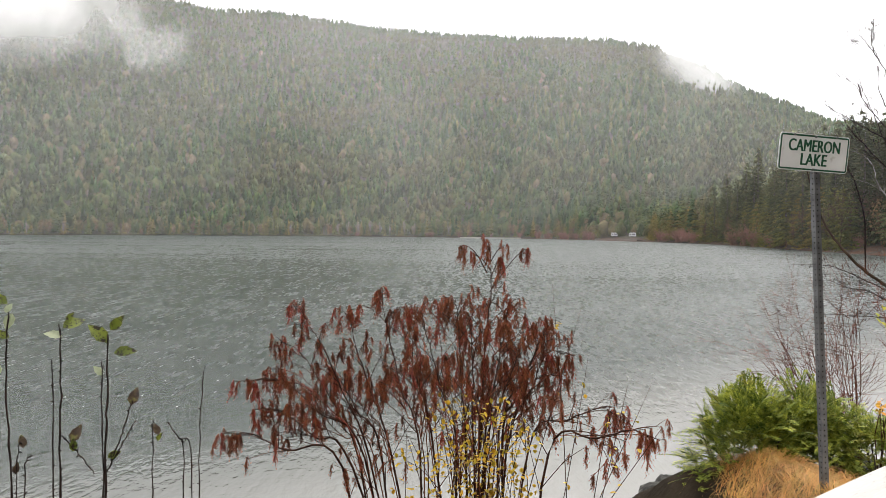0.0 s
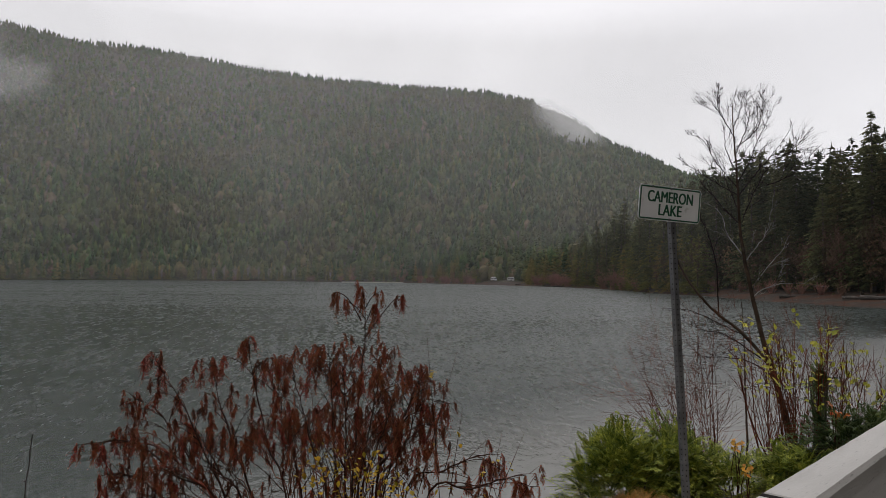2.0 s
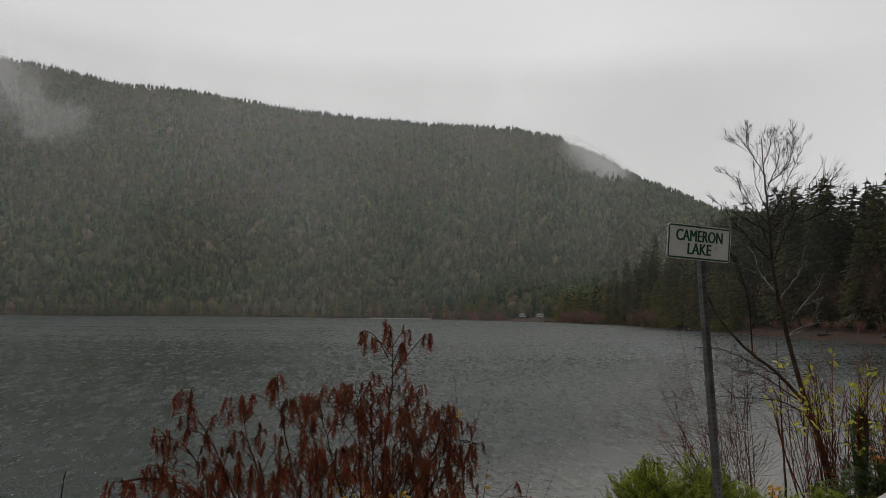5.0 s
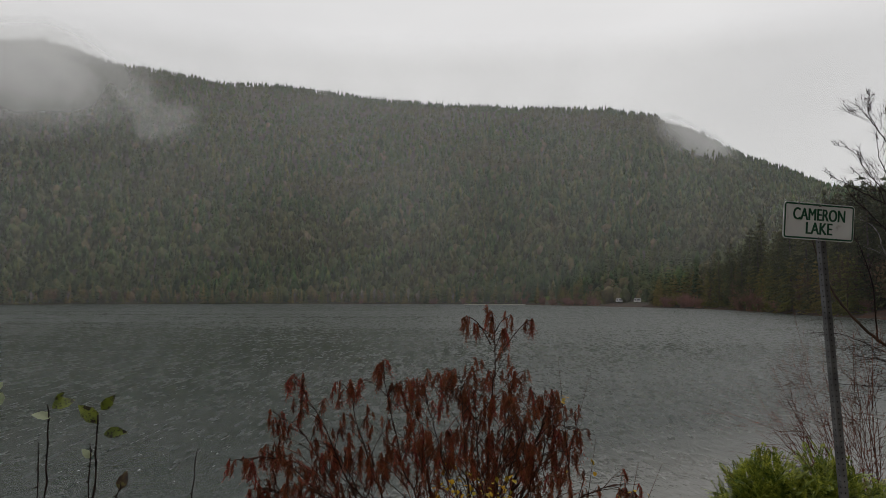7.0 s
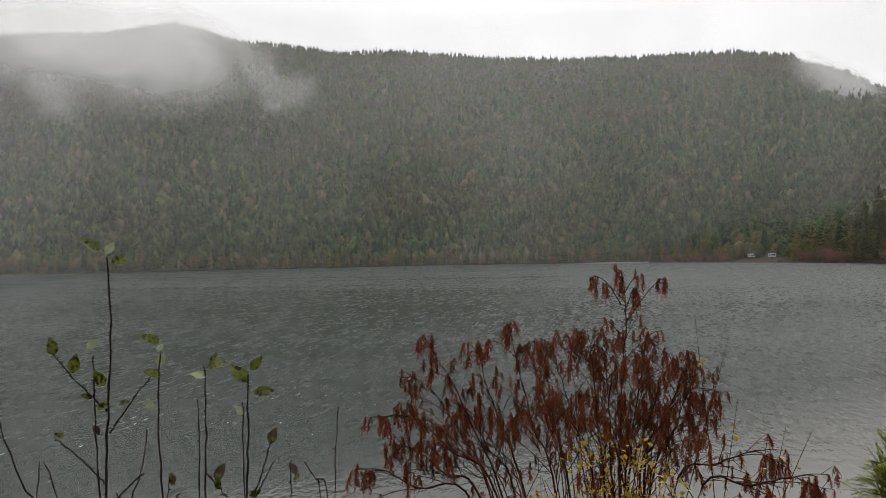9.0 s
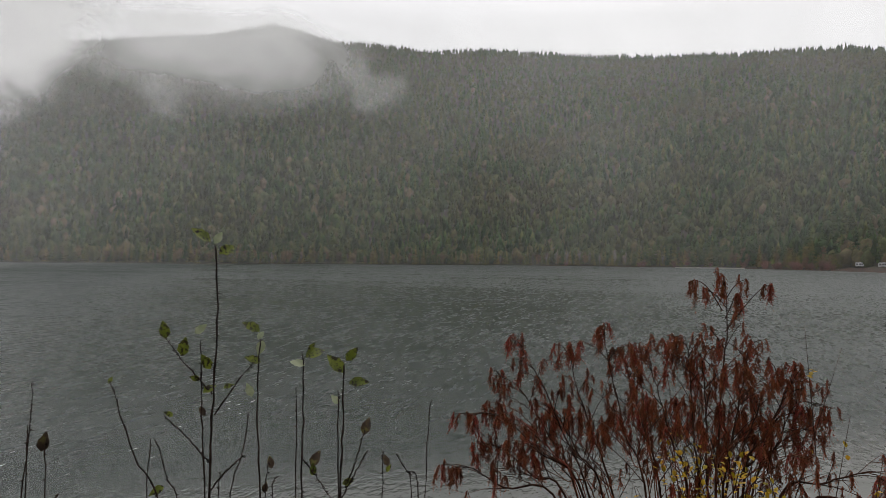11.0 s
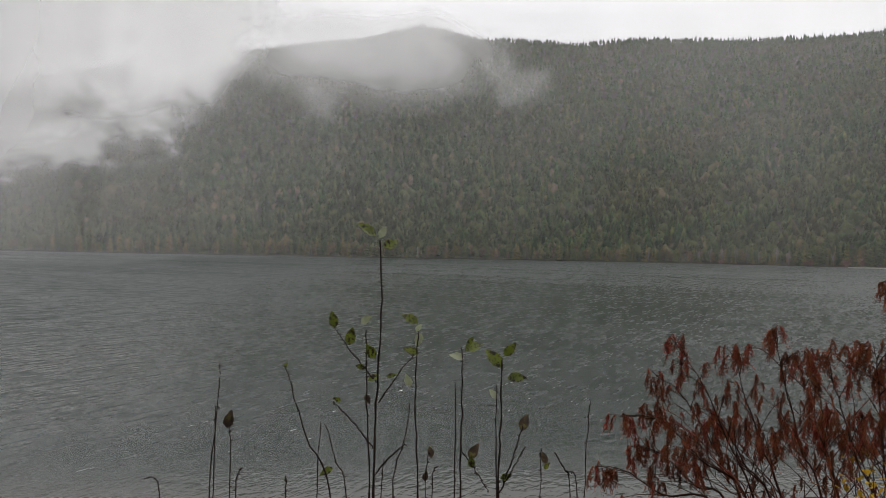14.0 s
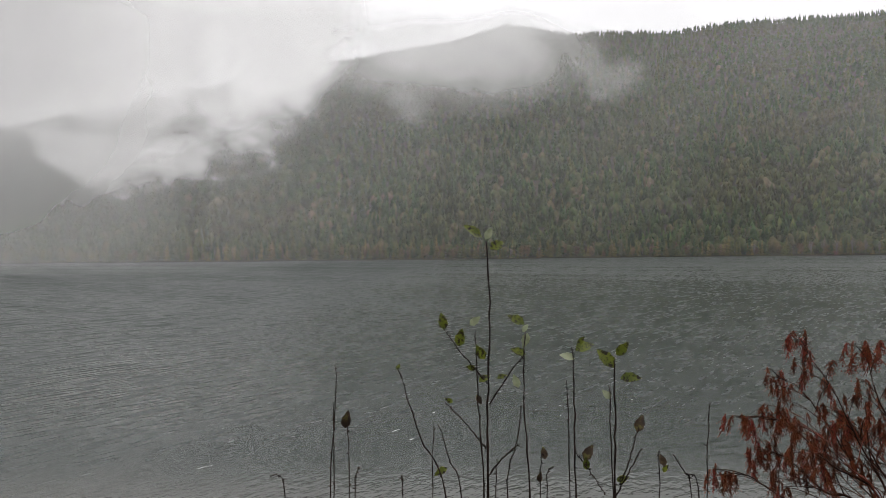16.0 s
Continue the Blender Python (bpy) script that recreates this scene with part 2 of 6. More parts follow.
M_LOG = material("driftwood", (0.03, 0.025, 0.021), (0.09, 0.078, 0.066), 1.5, 0.85, 0.5, 10, random_ob=0.5)
M_DROP = material("buoy_white", (0.3, 0.3, 0.3), (0.38, 0.38, 0.38), 5, 0.5)


def ramp_node(nt, source, a, b, low=0.0, high=1.0, smooth=True):
    mr = nt.nodes.new("ShaderNodeMapRange")
    mr.interpolation_type = "SMOOTHSTEP" if smooth else "LINEAR"
    mr.inputs["From Min"].default_value, mr.inputs["From Max"].default_value = a, b
    mr.inputs["To Min"].default_value, mr.inputs["To Max"].default_value = low, high
    nt.links.new(source, mr.inputs["Value"])
    return mr.outputs["Result"]


def times_node(nt, a, b, operation="MULTIPLY"):
    m = nt.nodes.new("ShaderNodeMath")
    m.operation = operation
    nt.links.new(a, m.inputs[0])
    if isinstance(b, float):
        m.inputs[1].default_value = b
    else:
        nt.links.new(b, m.inputs[1])
    return m.outputs["Value"]


def water_material():
    """Dark lake water with wind ripples at three scales."""
    m = bpy.data.materials.new("lake_water")
    m.use_nodes = True
    nt = m.node_tree
    b = nt.nodes["Principled BSDF"]
    b.inputs["IOR"].default_value = 1.333
    co = nt.nodes.new("ShaderNodeTexCoord")
    # metres out from the road's bank: sheltered water, given a paler colour near it
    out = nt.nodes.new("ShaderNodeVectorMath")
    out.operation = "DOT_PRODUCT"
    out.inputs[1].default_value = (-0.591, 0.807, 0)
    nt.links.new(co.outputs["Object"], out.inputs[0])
    calm = nt.nodes.new("ShaderNodeMapRange")
    calm.interpolation_type = "SMOOTHSTEP"
    calm.inputs["From Min"].default_value, calm.inputs["From Max"].default_value = 4, 13
    calm.inputs["To Min"].default_value = 0.15
    nt.links.new(out.outputs["Value"], calm.inputs["Value"])
    # the wind freshens towards the open beach
    sx = nt.nodes.new("ShaderNodeSeparateXYZ")
    nt.links.new(co.outputs["Object"], sx.inputs["Vector"])
    wind = nt.nodes.new("ShaderNodeMapRange")
    wind.interpolation_type = "SMOOTHSTEP"
    wind.inputs["From Min"].default_value, wind.inputs["From Max"].default_value = -22, 5
    wind.inputs["To Min"].default_value, wind.inputs["To Max"].default_value = 0.3, 0.9
    nt.links.new(sx.outputs["X"], wind.inputs["Value"])
    force = nt.nodes.new("ShaderNodeMath")
    force.operation = "MULTIPLY"
    nt.links.new(calm.outputs["Result"], force.inputs[0])
    fetch = nt.nodes.new("ShaderNodeMapRange")
    fetch.inputs["From Min"].default_value, fetch.inputs["From Max"].default_value = 20, 130
    fetch.inputs["To Min"].default_value, fetch.inputs["To Max"].default_value = 1.0, 1.7
    nt.links.new(out.outputs["Value"], fetch.inputs["Value"])
    reach = nt.nodes.new("ShaderNodeMath")
    reach.operation = "MULTIPLY"
    nt.links.new(wind.outputs["Result"], reach.inputs[0])
    nt.links.new(fetch.outputs["Result"], reach.inputs[1])
    nt.links.new(reach.outputs["Value"], force.inputs[1])
    # the woods shelter the water below the beach
    way = nt.nodes.new("ShaderNodeVectorMath")
    way.operation = "DOT_PRODUCT"
    way.inputs[1].default_value = (0.807, 0.591, 0)
    nt.links.new(co.outputs["Object"], way.inputs[0])
    lee = ramp_node(nt, way.outputs["Value"], 45, 110, 1.0, 0.22)
    # paler base colour towards the bank: reflected sky painted over the shallows
    sky_pale = nt.nodes.new("ShaderNodeMapRange")
    sky_pale.interpolation_type = "SMOOTHSTEP"
    sky_pale.inputs["From Min"].default_value, sky_pale.inputs["From Max"].default_value = 7, 16
    nt.links.new(out.outputs["Value"], sky_pale.inputs["Value"])
    lake_tone = nt.nodes.new("ShaderNodeMix")
    lake_tone.data_type = "RGBA"
    lake_tone.inputs["A"].default_value, lake_tone.inputs["B"].default_value = (0.19, 0.187, 0.172, 1), (0.016, 0.026, 0.022, 1)
    nt.links.new(sky_pale.outputs["Result"], lake_tone.inputs["Factor"])
    nt.links.new(lake_tone.outputs["Result"], b.inputs["Base Color"])
    # gusts roughen the surface in long bands
    gm = nt.nodes.new("ShaderNodeMapping")
    gm.inputs["Rotation"].default_value = (0, 0, radians(-20))
    gm.inputs["Scale"].default_value = (0.006, 0.03, 1)
    nt.links.new(co.outputs["Object"], gm.inputs["Vector"])
    gn = nt.nodes.new("ShaderNodeTexNoise")
    gn.inputs["Scale"].default_value = 1.0
    gn.inputs["Detail"].default_value = 4
    nt.links.new(gm.outputs["Vector"], gn.inputs["Vector"])
    mr = nt.nodes.new("ShaderNodeMapRange")
    mr.inputs["From Min"].default_value, mr.inputs["From Max"].default_value = 0.35, 0.7
    mr.inputs["To Min"].default_value, mr.inputs["To Max"].default_value = 0.75, 1.3
    nt.links.new(gn.outputs["Fac"], mr.inputs["Value"])
    # far out the ripples are finer than can be told apart and only roughen the surface
    coarse = times_node(nt, mr.outputs["Result"], ramp_node(nt, out.outputs["Value"], 10, 260, 1.0, 1.6))
    coarse = times_node(nt, coarse, ramp_node(nt, sx.outputs["X"], -9, 7, 0.2, 0.28))
    coarse = times_node(nt, coarse, ramp_node(nt, way.outputs["Value"], 4, -22, 0.0, 0.17), "ADD")
    lift = nt.nodes.new("ShaderNodeMapRange")
    lift.inputs["From Min"].default_value, lift.inputs["From Max"].default_value = 0.35, 0.65
    lift.inputs["To Min"].default_value, lift.inputs["To Max"].default_value = 0.7, 1.4
    nt.links.new(gn.outputs["Fac"], lift.inputs["Value"])
    gust = nt.nodes.new("ShaderNodeMath")
    gust.operation = "MULTIPLY"
    nt.links.new(times_node(nt, force.outputs["Value"], lee), gust.inputs[0])
    nt.links.new(lift.outputs["Result"], gust.inputs[1])
    # ripples come in groups, stronger and weaker from place to place
    swell = gust.outputs["Value"]
    for size, lowest, highest in ((4.5, 0.8, 1.2), (14, 0.75, 1.25)):
        wm = nt.nodes.new("ShaderNodeMapping")
        wm.inputs["Rotation"].default_value = (0, 0, radians(-12))
        wm.inputs["Scale"].default_value = (1.0 / size, 0.6 / size, 1)
        nt.links.new(co.outputs["Object"], wm.inputs["Vector"])
        wv = nt.nodes.new("ShaderNodeTexNoise")
        wv.inputs["Scale"].default_value, wv.inputs["Detail"].default_value = 1.0, 2
        nt.links.new(wm.outputs["Vector"], wv.inputs["Vector"])
        swell = times_node(nt, swell, ramp_node(nt, wv.outputs["Fac"], 0.35, 0.65, lowest, highest))
    # streaks stretched away from the camera, so that far ripples show as grain
    for across, length, amount, nearest in ((0.25, 1.2, 0.8, 8), (0.7, 4.0, 0.7, 16), (1.8, 13.0, 0.5, 60)):
        wm = nt.nodes.new("ShaderNodeMapping")
        wm.inputs["Rotation"].default_value = (0, 0, radians(-6))
        wm.inputs["Scale"].default_value = (1 / across, 1 / length, 1)
        nt.links.new(co.outputs["Object"], wm.inputs["Vector"])
        wv = nt.nodes.new("ShaderNodeTexNoise")
        wv.inputs["Scale"].default_value, wv.inputs["Detail"].default_value = 1.0, 2
        nt.links.new(wm.outputs["Vector"], wv.inputs["Vector"])
        streak = times_node(nt, ramp_node(nt, wv.outputs["Fac"], 0.45, 0.74, -0.22, 1, smooth=False), ramp_node(nt, out.outputs["Value"], nearest, nearest * 3))
        coarse = times_node(nt, coarse, times_node(nt, times_node(nt, streak, amount), 1.0, "ADD"))
    last = None
    for size, stretch, height in ((0.1, 1.5, 0.014), (0.3, 2.0, 0.046), (0.62, 2.0, 0.048), (1.3, 2.0, 0.024), (3.0, 2.2, 0.01)):
        mp = nt.nodes.new("ShaderNodeMapping")
        mp.inputs["Rotation"].default_value = (0, 0, radians(-6))
        mp.inputs["Scale"].default_value = (stretch / size, 1 / size, 1 / size)
        nt.links.new(co.outputs["Object"], mp.inputs["Vector"])
        no = nt.nodes.new("ShaderNodeTexNoise")
        no.inputs["Scale"].default_value = 1.0
        no.inputs["Detail"].default_value = 2.2
        no.inputs["Distortion"].default_value = 0.3
        nt.links.new(mp.outputs["Vector"], no.inputs["Vector"])
        bp = nt.nodes.new("ShaderNodeBump")
        bp.inputs["Distance"].default_value = height
        nt.links.new(swell, bp.inputs["Strength"])
        nt.links.new(no.outputs["Fac"], bp.inputs["Height"])
        if last:
            nt.links.new(last.outputs["Normal"], bp.inputs["Normal"])
        last = bp
    nt.links.new(last.outputs["Normal"], b.inputs["Normal"])
    nt.links.new(coarse, b.inputs["Roughness"])
    return m


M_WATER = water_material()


def mist_shader(nt, factor, white, through_share):
    """White droplets lit from both sides, let through by one minus the factor."""
    df = nt.nodes.new("ShaderNodeBsdfDiffuse")
    df.inputs["Color"].default_value = (white, white, white, 1)
    tl = nt.nodes.new("ShaderNodeBsdfTranslucent")
    tl.inputs["Color"].default_value = (white, white, white, 1)
    half = nt.nodes.new("ShaderNodeMixShader")
    half.inputs["Fac"].default_value = through_share
    nt.links.new(df.outputs["BSDF"], half.inputs[1])
    nt.links.new(tl.outputs["BSDF"], half.inputs[2])
    tp = nt.nodes.new("ShaderNodeBsdfTransparent")
    ms = nt.nodes.new("ShaderNodeMixShader")
    nt.links.new(factor, ms.inputs["Fac"])
    nt.links.new(tp.outputs["BSDF"], ms.inputs[1])
    nt.links.new(half.outputs["Shader"], ms.inputs[2])
    nt.links.new(ms.outputs["Shader"], nt.nodes["Material Output"].inputs["Surface"])


def haze_material(low, high):
    """Thin rain haze before the shore: denser the higher it is looked through (UV y) and up the lake (UV x), a little uneven."""
    m = bpy.data.materials.new("rain_haze")
    m.use_nodes = True
    nt = m.node_tree
    nt.nodes.remove(nt.nodes["Principled BSDF"])
    co = nt.nodes.new("ShaderNodeTexCoord")
    sp = nt.nodes.new("ShaderNodeSeparateXYZ")
    nt.links.new(co.outputs["UV"], sp.inputs["Vector"])
    no = nt.nodes.new("ShaderNodeTexNoise")
    no.inputs["Scale"].default_value, no.inputs["Detail"].default_value = 0.007, 5
    nt.links.new(co.outputs["Object"], no.inputs["Vector"])
    f = ramp_node(nt, no.outputs["Fac"], 0.25, 0.75, 0.75, 1.25)
    f = times_node(nt, f, ramp_node(nt, sp.outputs["Y"], 0.0, 0.7, low, high, smooth=False))
    f = times_node(nt, f, ramp_node(nt, sp.outputs["Y"], 1.0, 0.86))
    f = times_node(nt, f, ramp_node(nt, sp.outputs["Y"], 0.0, 0.006))
    f = times_node(nt, f, ramp_node(nt, sp.outputs["X"], 0.29, 0.38, 0.2, 1.0))
    f = times_node(nt, f, ramp_node(nt, sp.outputs["X"], 0.63, 0.84, 0.9, 2.15))
    f = times_node(nt, f, ramp_node(nt, sp.outputs["X"], 0.77, 0.85, 1.0, 2.0))
    mist_shader(nt, f, 0.97, 0.5)
    return m


def cloud_material(name, density, size, ragged, side, low, top, squash=1.6, crisp=0.5):
    """Cloud that thins out over a share of its sheet at the sides, below and above (UV), its rim torn by noise of that size in degrees."""
    m = bpy.data.materials.new(name)
    m.use_nodes = True
    nt = m.node_tree
    nt.nodes.remove(nt.nodes["Principled BSDF"])
    co = nt.nodes.new("ShaderNodeTexCoord")
    sp = nt.nodes.new("ShaderNodeSeparateXYZ")
    nt.links.new(co.outputs["UV"], sp.inputs["Vector"])
    mp = nt.nodes.new("ShaderNodeMapping")
    mp.inputs["Scale"].default_value = (10 / size, 10 * squash / size, 1)
    mp.inputs["Rotation"].default_value = (0, 0, radians(-25))
    ua = nt.nodes.new("ShaderNodeUVMap")
    ua.uv_map = "Spread"
    nt.links.new(ua.outputs["UV"], mp.inputs["Vector"])
    no = nt.nodes.new("ShaderNodeTexNoise")
    no.inputs["Scale"].default_value, no.inputs["Detail"].default_value, no.inputs["Roughness"].default_value = 1.0, 7, 0.55
    no.inputs["Distortion"].default_value = 0.5
    nt.links.new(mp.outputs["Vector"], no.inputs["Vector"])
    f = ramp_node(nt, sp.outputs["X"], 0.0, side[0])
    f = times_node(nt, f, ramp_node(nt, sp.outputs["X"], 1.0, 1.0 - side[1]))
    f = times_node(nt, f, ramp_node(nt, sp.outputs["Y"], 0.0, low))
    f = times_node(nt, f, ramp_node(nt, sp.outputs["Y"], 1.0, 1.0 - top))
    rags = ramp_node(nt, no.outputs["Fac"], 0.25, 0.75, -ragged, ragged, smooth=False)
    reach = ramp_node(nt, f, 0.0, 0.22)
    f = times_node(nt, ramp_node(nt, f, 0.0, 1.0, -0.3, 1.3, smooth=False), rags, "ADD")
    f = ramp_node(nt, f, 0.5 - crisp, 0.5 + crisp, 0.0, density)
    f = times_node(nt, f, reach)
    mist_shader(nt, f, 0.97, 0.15)
    return m


# ---- building helpers ----
def polar(turn, up, dist):
    """A place by compass turn (degrees to the left of straight ahead), elevation from the eye and distance."""
    a, e = radians(turn), radians(up)
    return Vector((-math.sin(a) * math.cos(e) * dist, math.cos(a) * math.cos(e) * dist, EYE + math.sin(e) * dist))


def level(turn, dist, z=0.0):
    a = radians(turn)
    return Vector((-math.sin(a) * dist, math.cos(a) * dist, z))


class Shape:
    """Vertices and faces that are gathered into one mesh."""

    def __init__(self):
        self.v, self.f, self.uv = [], [], []

    def add(self, verts, faces):
        n = len(self.v)
        self.v += [tuple(p) for p in verts]
        self.f += [tuple(i + n for i in f) for f in faces]

    def tube(self, pts, radii, sides=5, cap=True):
        n = len(self.v)
        for i, p in enumerate(pts):
            d = (pts[min(i + 1, len(pts) - 1)] - pts[max(i - 1, 0)]).normalized()
            a = d.orthogonal().normalized() if abs(d.z) > 0.95 else d.cross(Vector((0, 0, 1))).normalized()
            b = d.cross(a)
            for k in range(sides):
                w = 2 * math.pi * k / sides
                self.v.append(tuple(p + (a * math.cos(w) + b * math.sin(w)) * radii[i]))
        for i in range(len(pts) - 1):
            for k in range(sides):
                q = n + i * sides
                self.f.append((q + k, q + (k + 1) % sides, q + sides + (k + 1) % sides, q + sides + k))
        if cap:
            self.f.append(tuple(n + k for k in range(sides))[::-1])
            self.f.append(tuple(n + (len(pts) - 1) * sides + k for k in range(sides)))

    def box(self, centre, size, turn=0.0):
        c, s = math.cos(turn), math.sin(turn)
        vs = []
        for dx, dy, dz in ((-1, -1, -1), (1, -1, -1), (1, 1, -1), (-1, 1, -1), (-1, -1, 1), (1, -1, 1), (1, 1, 1), (-1, 1, 1)):
            x, y = dx * size[0] / 2, dy * size[1] / 2
            vs.append((centre[0] + x * c - y * s, centre[1] + x * s + y * c, centre[2] + dz * size[2] / 2))
        self.add(vs, [(3, 2, 1, 0), (4, 5, 6, 7), (0, 1, 5, 4), (1, 2, 6, 5), (2, 3, 7, 6), (3, 0, 4, 7)])

    def mesh(self, name, mat, smooth=False):
        me = bpy.data.meshes.new(name)
        me.from_pydata(self.v, [], self.f)
        if smooth:
            me.polygons.foreach_set("use_smooth", [True] * len(me.polygons))
        me.materials.append(mat)
        me.update()
        return me


def quick_mesh(name, verts, tris, mat, tone=None):
    """A large triangle mesh from numpy arrays; tone gives each vertex the colour number of its tree."""
    me = bpy.data.meshes.new(name)
    me.vertices.add(len(verts))
    me.vertices.foreach_set("co", verts.astype(np.float32).ravel())
    me.loops.add(tris.size)
    me.loops.foreach_set("vertex_index", tris.astype(np.int32).ravel())
    me.polygons.add(len(tris))
    me.polygons.foreach_set("loop_start", np.arange(0, tris.size, 3, dtype=np.int32))
    me.update(calc_edges=True)
    if tone is not None:
        layer = me.attributes.new("tone", "FLOAT", "POINT")
        layer.data.foreach_set("value", tone.astype(np.float32))
    me.validate()
    me.materials.append(mat)
    return me


def part(name, shape, mat, parent, label="", smooth=False, me=None):
    ob = new(name, me or shape.mesh(name, mat, smooth))
    ob.parent = parent
    if label:
        tagged(ob, label)
    return ob


def thing(name, place, label, category, group="", kind=""):
    ob = new(name)
    ob.location = place
    return tagged(ob, label, category, group, kind)


def curve_points(keys, n):
    """n points on a smooth line through the key points."""
    out = []
    m = len(keys) - 1
    for i in range(n):
        s = i / (n - 1) * m
        k = min(int(s), m - 1)
        u = s - k
        p0, p1, p2, p3 = keys[max(k - 1, 0)], keys[k], keys[k + 1], keys[min(k + 2, m)]
        out.append(0.5 * (2 * p1 + (p2 - p0) * u + (2 * p0 - 5 * p1 + 4 * p2 - p3) * u * u + (3 * p1 - p0 - 3 * p2 + p3) * u ** 3))
    return out


def rand_dir(rng):
    a, z = rng.uniform(0, 2 * math.pi), rng.uniform(-1, 1)
    r = math.sqrt(1 - z * z)
    return Vector((r * math.cos(a), r * math.sin(a), z))


# ---- the land ----
ROAD = Vector((0.807, 0.591, 0))      # the way the barrier runs
OUT = Vector((-0.591, 0.807, 0))      # from the road towards the lake
SHORE_TURN = (-95, -70, -54, -40.5, -34.6, -30.8, -26.7, -22.4, -20, -15.7, -8.7, -4, 9, 25, 36, 54, 69, 90, 115, 140)
SHORE_DIST = (40, 75, 108, 134, 160, 194, 228, 320, 365, 430, 560, 650, 790, 745, 680, 740, 1000, 1300, 1000, 400)
# the unseen rise at turns -95 and -60 is added to shade the roadside
RIDGE_TURN = (-95, -60, -40, -28.9, -26.8, -23.8, -22.1, -20.3, -18, -16.9, -13.3, -8.8, -4, 0.5, 5, 9.7, 14, 18, 22, 26.4, 28.1, 29.4, 31, 33.5,
              36, 39.1, 42.5, 45.5, 47, 49, 53, 60, 65, 70, 80, 100, 140)
RIDGE_UP = (30, 20, 6, 8.0, 9.3, 10.6, 11.5, 12.8, 13.7, 14.4, 15.2, 15.5, 15.8, 15.95, 16.4, 16.75, 17.05, 16.93, 17.3, 17.42, 17.7, 18.1, 18.3, 17.8,
            17.1, 16.7, 16.15, 15.5, 15.2, 14.8, 13.8, 12.0, 10.5, 9.0, 7, 5, 4)
RIDGE_FAR_T = (-95, -60, -40, -28, -16, 0, 45, 70, 140)
RIDGE_FAR_D = (320, 380, 900, 1350, 1750, 2250, 2500, 2900, 2900)


def land(turn, r, rough=True):
    """Height of the land at arrays of turn (degrees) and distance."""
    shore = np.interp(turn, SHORE_TURN, SHORE_DIST)
    far = np.interp(turn, RIDGE_FAR_T, RIDGE_FAR_D)
    ridge = EYE + far * np.tan(np.radians(np.interp(turn, RIDGE_TURN, RIDGE_UP))) - 8
    a = np.radians(turn)
    x, y = -np.sin(a) * r, np.cos(a) * r
    wav = 0.6 * np.sin(x / 90 + 1.3) * np.sin(y / 130) + 0.4 * np.sin(x / 37 + y / 51)
    d = r - shore - wav * np.clip(shore / 60, 0, 6)
    u = np.clip(d / np.maximum(far - shore, 1), -1, 3)
    beach = np.where(d < 0, np.maximum(d * 0.06, -3.0), np.minimum(d * 0.085, 2.2))
    rise = np.clip((d - 35) / np.maximum(far - shore - 35, 1), 0, 1)
    hill = ridge * (0.30 * rise + 0.70 * rise ** 1.35)
    back = np.where(u > 1, -(u - 1) * ridge * 0.9, 0)
    gully = rise * (1 - rise) * 30 * (np.sin(turn * 0.9 + r / 400) + 0.6 * np.sin(turn * 2.1 - r / 300 + 2))
    z = beach + np.where(d > 35, hill + back + gully, 0)
    s = -0.591 * x + 0.807 * y
    along = 0.807 * x + 0.591 * y
    s = s + np.clip((3.6 - along) * 1.5, 0, 1.15) * np.clip((s - 0.85) / 0.25, 0, 1)
    # below s = -9: unseen hillside, added and kept steep to block sky light
    bank = np.interp(s, (-400, -150, -60, -30, -12, -9, 0.9, 1.9, 2.4, 6.2, 9, 14), (330, 160, 68, 29, 6, EYE - 1.39, EYE - 1.39, EYE - 1.22, EYE - 1.42, -0.05, -0.9, -3.0))
    bank = bank - 0.5 * np.clip((along - 3.7) / 0.9, 0, 1) * np.clip((s - 1.2) / 0.7, 0, 1) * (s < 12)
    return np.maximum(z, bank)


def near_ground(x, y):
    turn = math.degrees(math.atan2(-x, y))
    return float(land(np.array([turn]), np.array([math.hypot(x, y)]))[0])


